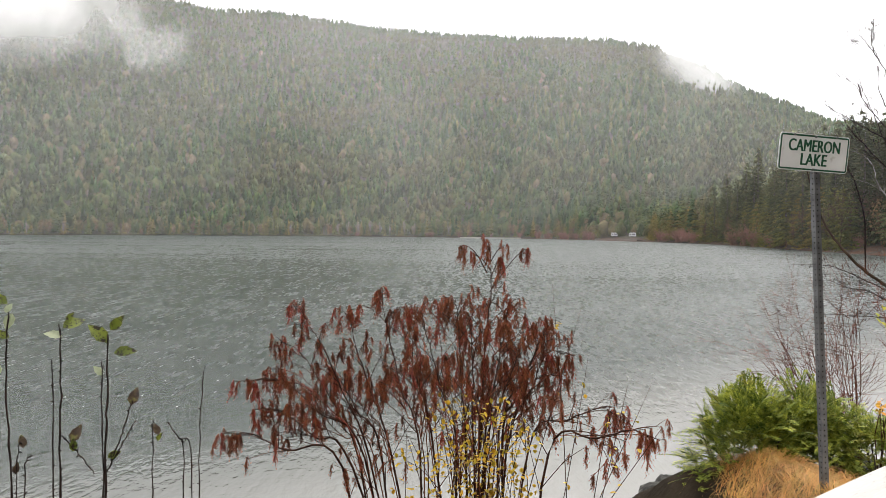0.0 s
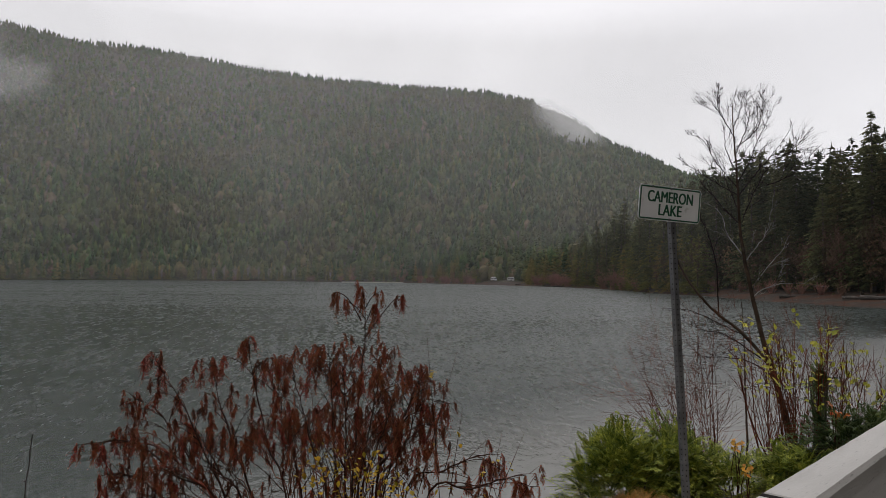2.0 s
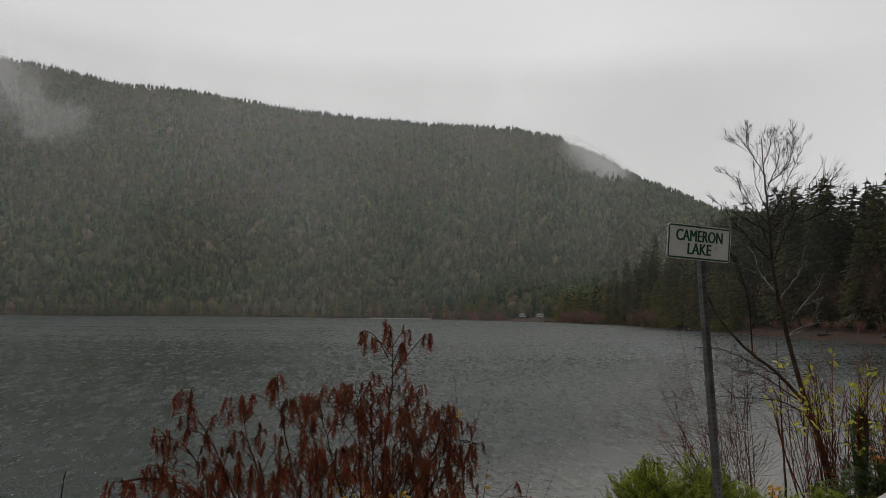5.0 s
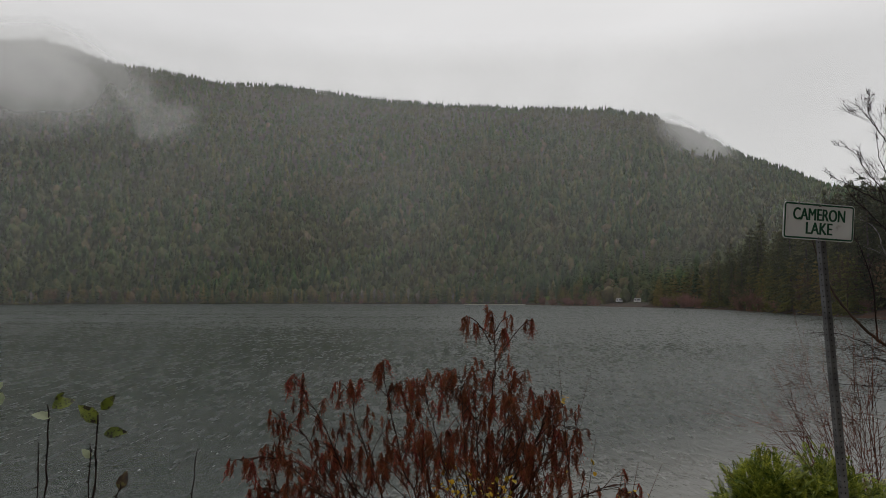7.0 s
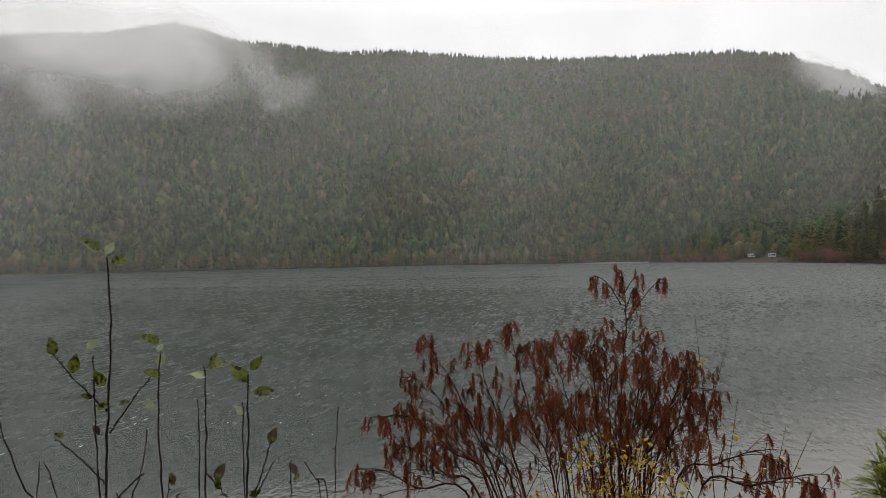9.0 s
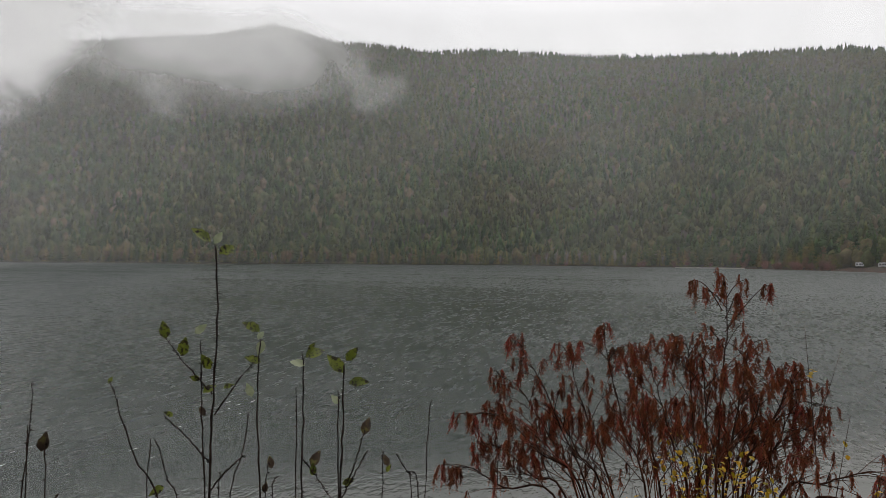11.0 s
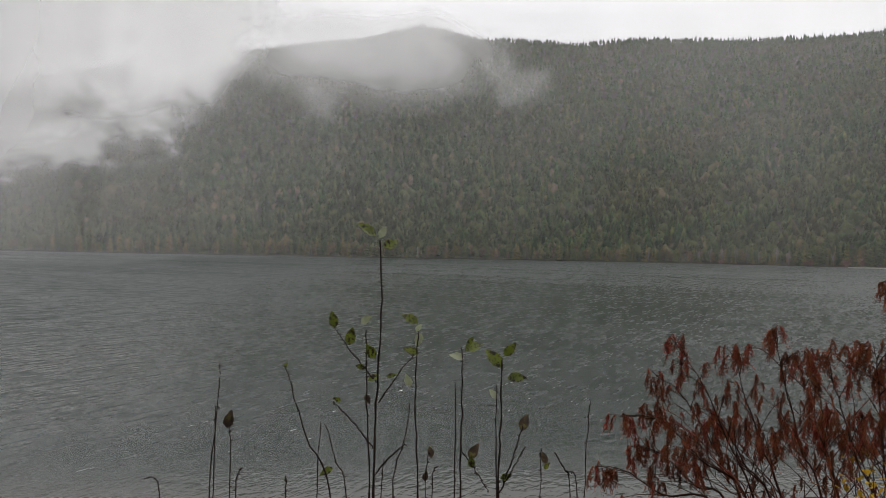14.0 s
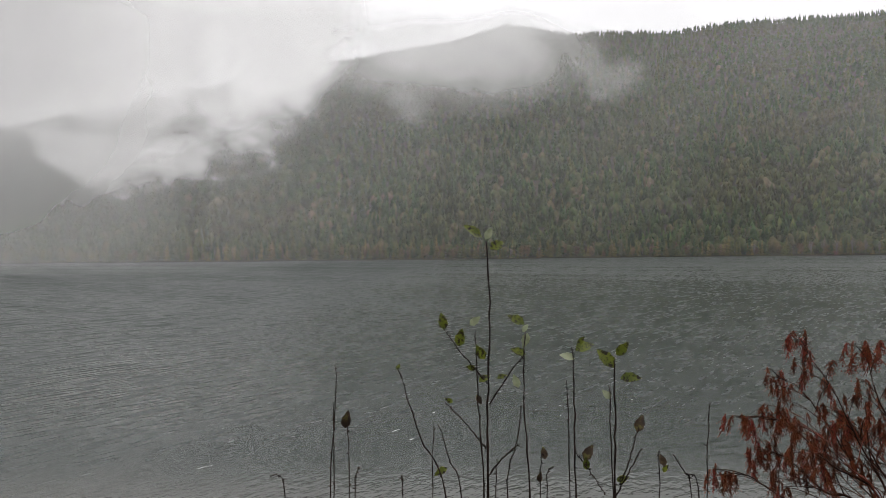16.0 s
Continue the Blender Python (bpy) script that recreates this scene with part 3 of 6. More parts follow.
def build_land():
    turns = np.concatenate([np.arange(-180, -100, 4), np.arange(-100, -45, 1.0), np.arange(-45, 72, 0.5), np.arange(72, 140, 1.5), np.arange(140, 180, 4)])
    rs = np.concatenate([np.arange(0.3, 2.0, 0.35), np.arange(2.0, 6.0, 0.11), np.arange(6.0, 16, 0.35), np.geomspace(16, 100, 26)[1:], np.geomspace(100, 1000, 70)[1:], np.linspace(1000, 3000, 60)[1:], np.array([3400, 3900, 4400])])
    T, R = np.meshgrid(turns, rs, indexing="ij")
    Z = land(T.ravel(), R.ravel()).reshape(T.shape)
    Z = np.where(np.abs(T) > 140, np.where(R < 12, Z, np.maximum(Z, 6)), Z)
    a = np.radians(T)
    V = np.stack([-np.sin(a) * R, np.cos(a) * R, Z], -1).reshape(-1, 3)
    n, m = T.shape
    i = np.arange(n)[:, None] * m
    j = np.arange(m - 1)[None, :]
    i2 = ((np.arange(n) + 1) % n)[:, None] * m
    q = np.stack([i + j, i + j + 1, i2 + j + 1, i2 + j], -1).reshape(-1, 4)
    tris = np.concatenate([q[:, [0, 2, 1]], q[:, [0, 3, 2]]])
    hub = np.array([[0, 0, EYE - 1.39]])
    V = np.concatenate([V, hub])
    fan = np.stack([np.arange(n) * m, ((np.arange(n) + 1) % n) * m, np.full(n, len(V) - 1)], -1)
    tris = np.concatenate([tris, fan])
    me = quick_mesh("ground", V, tris, M_GROUND_FAR)
    me.materials.append(M_BEACH)
    me.materials.append(M_SOIL)
    c = V[tris].mean(1)
    rr = np.hypot(c[:, 0], c[:, 1])
    tt = np.degrees(np.arctan2(-c[:, 0], c[:, 1]))
    sh = np.interp(tt, SHORE_TURN, SHORE_DIST)
    idx = np.where((rr < sh + np.interp(tt, (-17, -12, -8, 8, 11), (24, 34, 10, 6, -30))) & (rr > 40), 1, 0)
    idx = np.where(rr < 60, 2, idx)
    me.polygons.foreach_set("material_index", idx.astype(np.int32))
    me.polygons.foreach_set("use_smooth", np.ones(len(tris), dtype=bool))
    return tagged(new("ground", me), "lakeside land with gravel beaches rising into a forested mountain", "ground", kind="structure")


build_land()

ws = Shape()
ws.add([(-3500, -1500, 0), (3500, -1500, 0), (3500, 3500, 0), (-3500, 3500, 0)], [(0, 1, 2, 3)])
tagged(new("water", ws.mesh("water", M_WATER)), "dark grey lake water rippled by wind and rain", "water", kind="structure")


# ---- the far forest ----
def slope_places(rng, count, t0, t1, d0, u0, u1, bias):
    """Places on the mountainside, from a share u0 to u1 of the way between shore and ridge."""
    turn = rng.uniform(t0, t1, count)
    shore = np.interp(turn, SHORE_TURN, SHORE_DIST)
    far = np.interp(turn, RIDGE_FAR_T, RIDGE_FAR_D)
    u = u0 + (u1 - u0) * rng.uniform(0, 1, count) ** bias
    r = shore + d0 + u * (far - shore - d0)
    a = np.radians(turn)
    return turn, u, r, -np.sin(a) * r, np.cos(a) * r, land(turn, r) - 1.0


def grow_rings(rng, x, y, z, h, w, rings, sides):
    """One closed crown at each place: rings of (height, radius) that share their corners, so that a crown is one piece."""
    count = len(x)
    V, F = [], []
    ang = np.arange(sides) * 2 * np.pi / sides
    ph = rng.uniform(0, 6.28, count)[:, None]
    for k, (fz, fr) in enumerate(rings):
        rj = (w * fr)[:, None] * rng.uniform(0.6, 1.35, (count, sides))
        V.append(np.stack([x[:, None] + rj * np.cos(ang + ph + 0.5 * k), y[:, None] + rj * np.sin(ang + ph + 0.5 * k),
                           (z + h * fz)[:, None] + h[:, None] * rng.uniform(-0.045, 0.045, (count, sides))], -1))
    n = len(rings)
    top = np.stack([x, y, z + h], -1)[:, None, :]
    verts = np.concatenate(V + [top], 1)
    per = n * sides + 1
    local = []
    for k in range(n - 1):
        for q in range(sides):
            p0, p1, p2, p3 = k * sides + q, k * sides + (q + 1) % sides, (k + 1) * sides + (q + 1) % sides, (k + 1) * sides + q
            local += [(p0, p1, p2), (p0, p2, p3)]
    local += [((n - 1) * sides + q, (n - 1) * sides + (q + 1) % sides, n * sides) for q in range(sides)]
    tris = (np.arange(count)[:, None, None] * per + np.array(local)[None]).reshape(-1, 3)
    return verts.reshape(-1, 3), tris, per


SPIRE = ((0.08, 0.95), (0.36, 0.5), (0.34, 0.78), (0.64, 0.26), (0.6, 0.48))
DOME = ((0.12, 0.55), (0.32, 1.0), (0.62, 0.95), (0.86, 0.5))


def forest(name, label, mat, seed, count, t0, t1, d0, u0, u1, h0, h1, bias=0.85, rings=SPIRE, sides=5, slim=(0.17, 0.32), tones=(0.0, 1.0)):
    rng = np.random.default_rng(seed)
    turn, u, r, x, y, z = slope_places(rng, count, t0, t1, d0, u0, u1, bias)
    h = rng.uniform(h0, h1, count) * (0.75 + 0.5 * rng.random(count)) * (1 - 0.36 * np.clip(u, 0, 1)) * np.clip(r / 1000, 0.6, 1)
    v, f, per = grow_rings(rng, x, y, z, h, h * rng.uniform(*slim, count), rings, sides)
    tone = np.repeat(np.clip(tones[0] + (tones[1] - tones[0]) * rng.beta(1.6, 2.6, count), 0, 1), per)
    return tagged(new(name, quick_mesh(name, v, f, mat, tone)), label, "forest", kind="stuff")


forest("mountain_forest", "dense dark green conifer forest on the misty mountainside", M_NEEDLE_FAR, 11, 27000, -34, 84, 36, 0, 1.0, 18, 31)
forest("mountain_broadleaves", "faded broadleaf trees scattered through the mountain forest", M_DOME_FAR, 21, 5200, -30, 80, 30, 0, 0.75, 12, 20, bias=1.3, rings=DOME, slim=(0.3, 0.48))
forest("ridge_forest", "ragged line of conifers along the mountain ridge", M_NEEDLE_FAR, 12, 3400, -34, 50, 0, 0.955, 1.005, 12, 27, rings=SPIRE, slim=(0.16, 0.27), tones=(0.0, 0.5))


# ---- mist ----
def haze_sheet(share, reach, back, mat, n=110, m=24, highest=22.0):
    """A curtain of rain haze that follows the shore at a share of its distance, nearer up the lake and behind the woods by the beach, and reaches past the ridge."""
    s = Shape()
    uv = []
    for i in range(n + 1):
        turn = -100 + 200 * i / n
        near = share - (share - reach) * min(1.0, max(0.0, (turn - 32) / 24))
        shore = float(np.interp(turn, SHORE_TURN, SHORE_DIST))
        behind = min(1.0, max(0.0, (back[0] - turn) / 8)) if back else 0.0
        d = shore * near * (1 - behind) + (shore + back[1]) * behind if back else shore * near
        for j in range(m + 1):
            s.v.append(tuple(level(turn, d, 0.25 + d * math.tan(radians(highest * j / m)))))
            uv.append((i / n, j / m))
    for i in range(n):
        for j in range(m):
            q = i * (m + 1) + j
            s.f.append((q, q + 1, q + m + 2, q + m + 1))
    me = s.mesh("rain_haze", mat, True)
    layer = me.uv_layers.new(name="UVMap")
    for lp in me.loops:
        layer.data[lp.index].uv = uv[lp.vertex_index]
    return tagged(new("rain_haze", me), "thin rain haze hanging over the lake", "mist", kind="stuff")


M_HAZE = haze_material(0.045, 0.108)
for share, reach, back in ((0.86, 0.22, None), (0.9, 0.42, (-12, 75)), (0.94, 0.75, (-4, 110))):
    haze_sheet(share, reach, back, M_HAZE)


def cloud(name, label, low, high, mat, n=28, m=10):
    """Cloud lying along the slope: its lower and upper rims as (turn, elevation) runs from right to left."""
    s = Shape()
    uv, spread = [], []
    for i in range(n + 1):
        u = i / n
        turn = low[0][0] + (low[-1][0] - low[0][0]) * u
        e0 = float(np.interp(turn, [p[0] for p in low], [p[1] for p in low]))
        e1 = float(np.interp(turn, [p[0] for p in high], [p[1] for p in high]))
        for j in range(m + 1):
            e = e0 + (e1 - e0) * j / m
            s.v.append(tuple(level(turn, 800 + 45 * e, EYE + math.tan(radians(e)) * (800 + 45 * e))))
            uv.append((u, j / m))
            spread.append((turn / 10, e / 10))
    for i in range(n):
        for j in range(m):
            q = i * (m + 1) + j
            s.f.append((q, q + 1, q + m + 2, q + m + 1))
    me = s.mesh(name, mat, True)
    layer = me.uv_layers.new(name="UVMap")
    second = me.uv_layers.new(name="Spread")
    for lp in me.loops:
        layer.data[lp.index].uv = uv[lp.vertex_index]
        second.data[lp.index].uv = spread[lp.vertex_index]
    return tagged(new(name, me), label, "cloud", kind="stuff")


M_CLOUD = cloud_material("cloud_thick", 1.0, 6.0, 0.6, (0.14, 0.1), 0.55, 0.3, squash=1.2, crisp=0.8)
M_SKIRT = cloud_material("cloud_skirt", 0.6, 4.5, 0.75, (0.3, 0.25), 0.6, 0.5, crisp=0.6)
M_WISP = cloud_material("cloud_thin", 0.7, 9, 0.4, (0.4, 0.35), 0.9, 0.22, crisp=0.8)
M_SHOULDER = cloud_material("cloud_shoulder", 0.5, 5, 0.35, (0.4, 0.45), 0.8, 0.35, crisp=0.8)
M_SCRAP = cloud_material("cloud_scrap", 0.18, 2.4, 0.85, (0.5, 0.5), 0.5, 0.5, squash=0.7, crisp=0.6)
cloud("cloud_bank", "thick low cloud bank lying on the mountainside", ((40.5, 14.5), (43.5, 11.6), (46, 8.8), (48.5, 7.4), (52.7, 6.2), (59, 4.4), (63.5, 3.0), (65.2, 5.0), (67, 7.4), (70, 9), (80, 10), (98, 10)),
      ((40.5, 21), (44, 24), (60, 25), (98, 24)), M_CLOUD, n=60, m=14)
cloud("cloud_skirt", "torn scraps of cloud hanging under the cloud bank", ((42, 10.5), (46, 7.6), (52, 5.0), (59, 3.6), (64, 2.4), (66.5, 5.4), (70, 7.5), (98, 8)), ((42, 16), (50, 13), (59, 11), (65, 11.5), (68, 14), (98, 16)), M_SKIRT, n=50)
cloud("cloud_wisp", "soft cloud drifting below the ridge", ((20, 12.2), (26, 9.8), (32, 8.6), (36, 9.4), (41, 10.6), (49, 12)), ((20, 18), (26, 19.2), (31, 20.6), (41, 19.4), (49, 19)), M_WISP, n=40)
cloud("cloud_wisp", "small torn scrap of cloud on the slope", ((18, 11.0), (27, 10.0)), ((18, 17), (27, 18)), M_SCRAP)
cloud("cloud_wisp", "small wisp of cloud rising from the forest", ((35.5, 9.4), (42.5, 10)), ((35.5, 14), (42.5, 15.4)), M_SCRAP)
cloud("cloud_wisp", "patch of cloud at the shoulder of the ridge", ((-24, 7.6), (-20, 9.2), (-15.8, 11.6)), ((-24, 11.6), (-21, 13.6), (-18.5, 15.0), (-15.8, 15.8)), M_SHOULDER)


# ---- conifers and brush along the beach, near enough to tell apart ----
def bough_crown(seed, h, slim, tiers, boughs, leaflets, bare=0.06, droop=0.35, ragged=0.5):
    """A conifer's crown: tiers of drooping boughs, each hung on both sides with small sprays of needles."""
    rng = random.Random(seed)
    s = Shape()
    for k in range(tiers):
        f = (k + rng.uniform(0.1, 0.9)) / tiers
        z0 = h * (bare + (0.985 - bare) * f)
        tier = h * slim * (1 - f) ** 0.75 * rng.uniform(1 - ragged, 1.15) + 0.25
        for q in range(boughs):
            a = rng.uniform(0, 6.283)
            L = tier * rng.uniform(0.55, 1.15)
            d, side = Vector((math.cos(a), math.sin(a), 0)), Vector((-math.sin(a), math.cos(a), 0))
            sag = droop * rng.uniform(0.5, 1.4)
            z = z0 + rng.uniform(-0.012, 0.012) * h
            for i in range(leaflets):
                u = (i + rng.random()) / leaflets * 0.75 + 0.25
                p = d * L * u + Vector((0, 0, z + L * (0.15 * u - sag * u * u)))
                g = (0.32 + 0.16 * L * (1.15 - u)) * rng.uniform(0.7, 1.3)
                for sg in (-1, 1):
                    tip = p + side * sg * g * rng.uniform(0.5, 1.1) + d * g * rng.uniform(0.4, 0.9) + Vector((0, 0, -g * rng.uniform(0.1, 0.75)))
                    w = d * g * 0.3 + Vector((0, 0, g * 0.12))
                    s.add([p - w, tip, p + w], [(0, 1, 2)])
    s.add([(0.2, 0, h * 0.95), (-0.16, 0.16, h * 0.95), (-0.1, -0.2, h * 0.95), (0, 0, h * 1.01)], [(0, 1, 3), (1, 2, 3), (2, 0, 3)])
    return s


def conifer_meshes(seed, h, slim, droop):
    """Trunk and crown of one conifer."""
    trunk = Shape()
    trunk.tube([Vector((0, 0, -1)), Vector((0.05, 0, h * 0.5)), Vector((0, 0, h))], [h * 0.013, h * 0.008, 0.02], 7)
    return trunk.mesh("trunk", M_BARK, True), bough_crown(seed, h, slim, 38, 11, 6, 0.08, droop, 0.5)


def lite_crown(seed, h, slim, tiers, boughs, blade=0.3):
    """A plainer crown for trees in the mass of the woods: vertex and triangle arrays."""
    rng = random.Random(seed)
    s = Shape()
    for k in range(tiers):
        f = (k + 0.4) / tiers
        z = h * (0.06 + 0.92 * f)
        reach = h * slim * (1 - f) ** 0.8 * rng.uniform(0.8, 1.15) + 0.3
        for q in range(boughs):
            a = rng.uniform(0, 6.283)
            L = reach * rng.uniform(0.55, 1.2)
            d, side = Vector((math.cos(a), math.sin(a), 0)), Vector((-math.sin(a), math.cos(a), 0))
            w = blade * L + 0.12
            top = Vector((0, 0, z + h * rng.uniform(0.01, 0.04)))
            m = d * L * 0.6 + Vector((0, 0, z + h * rng.uniform(-0.015, 0.015)))
            tip = d * L + Vector((0, 0, z - 0.25 * L))
            s.add([top, m + side * w, tip, m - side * w], [(0, 1, 2), (0, 2, 3)])
    s.add([(0.25, 0, h * 0.93), (-0.2, 0.2, h * 0.93), (-0.1, -0.25, h * 0.93), (0, 0, h * 1.02)], [(0, 1, 3), (1, 2, 3), (2, 0, 3)])
    return np.array(s.v), np.array(s.f)


def round_crown(seed, h, wide, bits):
    """A leafless or yellowing broadleaf crown: a loose egg of many small pieces, with gaps."""
    rng = random.Random(seed)
    s = Shape()
    for k in range(bits):
        d = rand_dir(rng)
        r = rng.uniform(0.45, 1.0)
        p = Vector((d.x * wide * r, d.y * wide * r, h * 0.58 + d.z * h * 0.42 * r))
        q, g = rand_dir(rng), h * rng.uniform(0.014, 0.036)
        u = q.orthogonal().normalized() * g
        v = q.cross(u).normalized() * g
        s.add([p + u, p - u * 0.6 + v, p - u * 0.6 - v], [(0, 1, 2)])
    for k in range(3):
        a = rng.uniform(0, 6.283)
        s.add([(0.15, 0, 0), (-0.15, 0.1, 0), (math.cos(a) * wide * 0.4, math.sin(a) * wide * 0.4, h * 0.8)], [(0, 1, 2)])
    return np.array(s.v), np.array(s.f)


CLEARING = (-16.4, -12.7)


def woods(name, label, mat, seed, crowns, count, t0, t1, d0, d1, h0, h1, tones=(0.0, 1.0)):
    """Many crowns gathered into one wood behind the shore, leaving the clearing free."""
    rng = np.random.default_rng(seed)
    V, F, T, base = [], [], [], 0
    for k in range(count):
        turn = rng.uniform(t0, t1)
        back = rng.uniform(d0, d1)
        if CLEARING[0] < turn < CLEARING[1] and back < 38:
            continue
        r = float(np.interp(turn, SHORE_TURN, SHORE_DIST)) + back
        v, f = crowns[rng.integers(len(crowns))]
        sc = rng.uniform(h0, h1) / v[:, 2].max()
        a = rng.uniform(0, 6.283)
        rot = np.array([[math.cos(a), -math.sin(a), 0], [math.sin(a), math.cos(a), 0], [0, 0, 1]])
        g = float(land(np.array([turn]), np.array([r]))[0])
        V.append(v @ rot.T * (sc * rng.uniform(0.85, 1.2), sc * rng.uniform(0.85, 1.2), sc) + np.array(level(turn, r, g - 0.4)))
        F.append(f + base)
        T.append(np.full(len(v), tones[0] + (tones[1] - tones[0]) * rng.random()))
        base += len(v)
    return tagged(new(name, quick_mesh(name, np.concatenate(V), np.concatenate(F), mat, np.concatenate(T))), label, "forest", kind="stuff")


LITE = [lite_crown(50 + k, 25, sl, 14, 8, 0.34) for k, sl in enumerate((0.17, 0.2, 0.24, 0.19))]
FINE = []
for k, sl in enumerate((0.2, 0.23, 0.27, 0.24)):
    crown = bough_crown(80 + k, 25, sl, 22, 8, 4)
    FINE.append((np.array(crown.v), np.array(crown.f)))
CEDAR = []
for k, sl in enumerate((0.24, 0.28, 0.33)):
    crown = bough_crown(90 + k, 18, sl, 18, 9, 4, 0.02, 0.45, 0.4)
    CEDAR.append((np.array(crown.v), np.array(crown.f)))
ROUND = [round_crown(60 + k, 15, wd, 420) for k, wd in enumerate((4.2, 5.0, 3.6))]
woods("shore_forest", "conifers crowding the far shoreline", M_NEEDLE_FAR, 13, LITE, 1050, -20, 84, 12, 190, 13, 27, tones=(0.1, 0.8))
woods("shore_edge_trees", "lighter olive green trees along the water's edge", M_SHORE_MIX, 17, LITE, 380, -8, 78, 5, 24, 9, 22, tones=(0.1, 1.0))
woods("beach_edge_trees", "full olive green cedars in front of the dark woods", M_SHORE_MIX, 19, CEDAR, 150, -31, -8.5, 7, 26, 9, 19, tones=(0.4, 1.0))
woods("beach_forest", "tall dark conifers packed behind the beach", M_DARK_MIX, 14, FINE, 330, -50, -19, 25, 80, 17, 31)
woods("autumn_woods", "yellowing and leafless broadleaf trees along the shore", M_BROWN_MIX, 15, ROUND, 230, -29, 76, 6, 50, 8, 16)
woods("beach_broadleaves", "faded brown broadleaf trees standing behind the beach", M_BROWN_MIX, 18, ROUND, 60, -46, -29, 24, 46, 8, 15, tones=(0.0, 0.5))
woods("tall_beach_forest", "tall dark conifers closing the view behind the beach", M_DARK_MIX, 20, FINE, 110, -48, -36, 32, 72, 26, 36, tones=(0.0, 0.6))
woods("tall_beach_forest", "tall dark conifers standing close behind the alders", M_DARK_MIX, 23, FINE, 110, -37, -29, 34, 75, 29, 40, tones=(0.0, 0.6))

CONIFERS = []
for seed, h, slim, droop in ((1, 30, 0.22, 0.42), (2, 27, 0.26, 0.34), (3, 24, 0.25, 0.5), (4, 21, 0.27, 0.38)):
    tm, cs = conifer_meshes(seed, h, slim, droop)
    CONIFERS.append((h, tm, cs.mesh("crown", M_NEEDLE)))
for seed, h, slim, droop in ((5, 17, 0.22, 0.42), (6, 14, 0.24, 0.4)):
    tm, cs = conifer_meshes(seed, h, slim, droop)
    CONIFERS.append((h, tm, cs.mesh("crown", M_NEEDLE_LIGHT)))


def conifer(kind, place, height, spin, label, group):
    h, tm, cm = CONIFERS[kind]
    t = thing("conifer_tree", place, label, "tree", group)
    t.rotation_euler = (0, 0, spin)
    t.scale = (height / h,) * 3
    part("trunk", None, None, t, me=tm)
    part("crown", None, None, t, me=cm)
    return t


# trees that stand out: turn, elevation of the top, distance behind the shore, kind
SKY_TREES = ((-41.6, 12.1, 16, 0), (-42.9, 10.6, 18, 1), (-39.7, 9.65, 22, 1), (-39.0, 9.2, 26, 2), (-38.2, 8.5, 30, 0), (-36.8, 9.3, 24, 1),
             (-36.0, 8.9, 30, 2), (-34.5, 9.8, 26, 1), (-33.5, 8.8, 34, 0), (-32.4, 8.3, 26, 2), (-31.0, 7.9, 30, 1), (-29.6, 7.8, 26, 0),
             (-28.7, 8.1, 34, 2), (-27.4, 7.2, 24, 1), (-26.0, 6.0, 26, 3), (-24.4, 6.7, 24, 0), (-23.6, 5.6, 26, 1), (-22.2, 4.8, 24, 2))
LAB = "tall dark green conifer standing behind the gravel beach"
for turn, up, back, kind in SKY_TREES:
    r = float(np.interp(turn, SHORE_TURN, SHORE_DIST)) + back + (12 if turn < -30 else 0)
    g = float(land(np.array([turn]), np.array([r]))[0])
    conifer(kind % 2, level(turn, r, g - 0.3), EYE + r * math.tan(radians(up)) - g, turn, LAB, "conifers behind the beach")
rng = random.Random(5)
for i in range(42):
    turn = -19.5 - 24.5 * (i + rng.random()) / 42
    r = float(np.interp(turn, SHORE_TURN, SHORE_DIST)) + rng.uniform(12, 30) + (13 if turn < -30 else 0)
    g = float(land(np.array([turn]), np.array([r]))[0])
    top = np.interp(turn, (-43, -36, -30, -24, -20), (9.0, 8.6, 7.6, 5.2, 2.4))
    height = max(6, EYE + r * math.tan(radians(top * rng.uniform(0.45, 1.0))) - g)
    conifer(rng.choice((0, 1)) if height > 22 else rng.choice((2, 3)) if height > 16 else rng.choice((3, 4, 5, 5)), level(turn, r, g - 0.3), height,
            rng.uniform(0, 6), "green conifer crowding the edge of the beach", "conifers behind the beach")
for i in range(16):
    turn = -19 + 88 * (i + rng.random()) / 16
    if CLEARING[0] < turn < CLEARING[1]:
        continue
    r = float(np.interp(turn, SHORE_TURN, SHORE_DIST)) + rng.uniform(8, 22)
    g = float(land(np.array([turn]), np.array([r]))[0])
    conifer(rng.choice((2, 3, 4, 5, 5)), level(turn, r, g - 0.3), rng.uniform(11, 24), rng.uniform(0, 6),
            "green conifer at the edge of the far shore", "conifers on the far shore")


def brush_mesh(name, seed, mat, twigs, lean=0.35, fine=3, thick=0.0045):
    """A leafless clump one unit high: a fan of thin forked twigs."""
    rng = random.Random(seed)
    s = Shape()
    for i in range(twigs):
        a, l = rng.uniform(0, 6.283), rng.uniform(0.5, 1.0)
        d = Vector((math.cos(a) * rng.uniform(0, lean), math.sin(a) * rng.uniform(0, lean), 1)).normalized()
        root = Vector((rng.uniform(-0.12, 0.12), rng.uniform(-0.12, 0.12), 0))
        tip = root + d * l
        w = Vector((-math.sin(a), math.cos(a), 0)) * thick
        s.add([root - w, root + w, tip], [(0, 1, 2)])
        for k in range(fine * 3):
            b = root.lerp(tip, rng.uniform(0.3, 0.95))
            e = b + (rand_dir(rng) * 0.5 + d * 0.8) * rng.uniform(0.1, 0.3)
            q = rand_dir(rng) * 0.008
            s.add([b - q, b + q, e], [(0, 1, 2)])
    return s.mesh(name, mat)


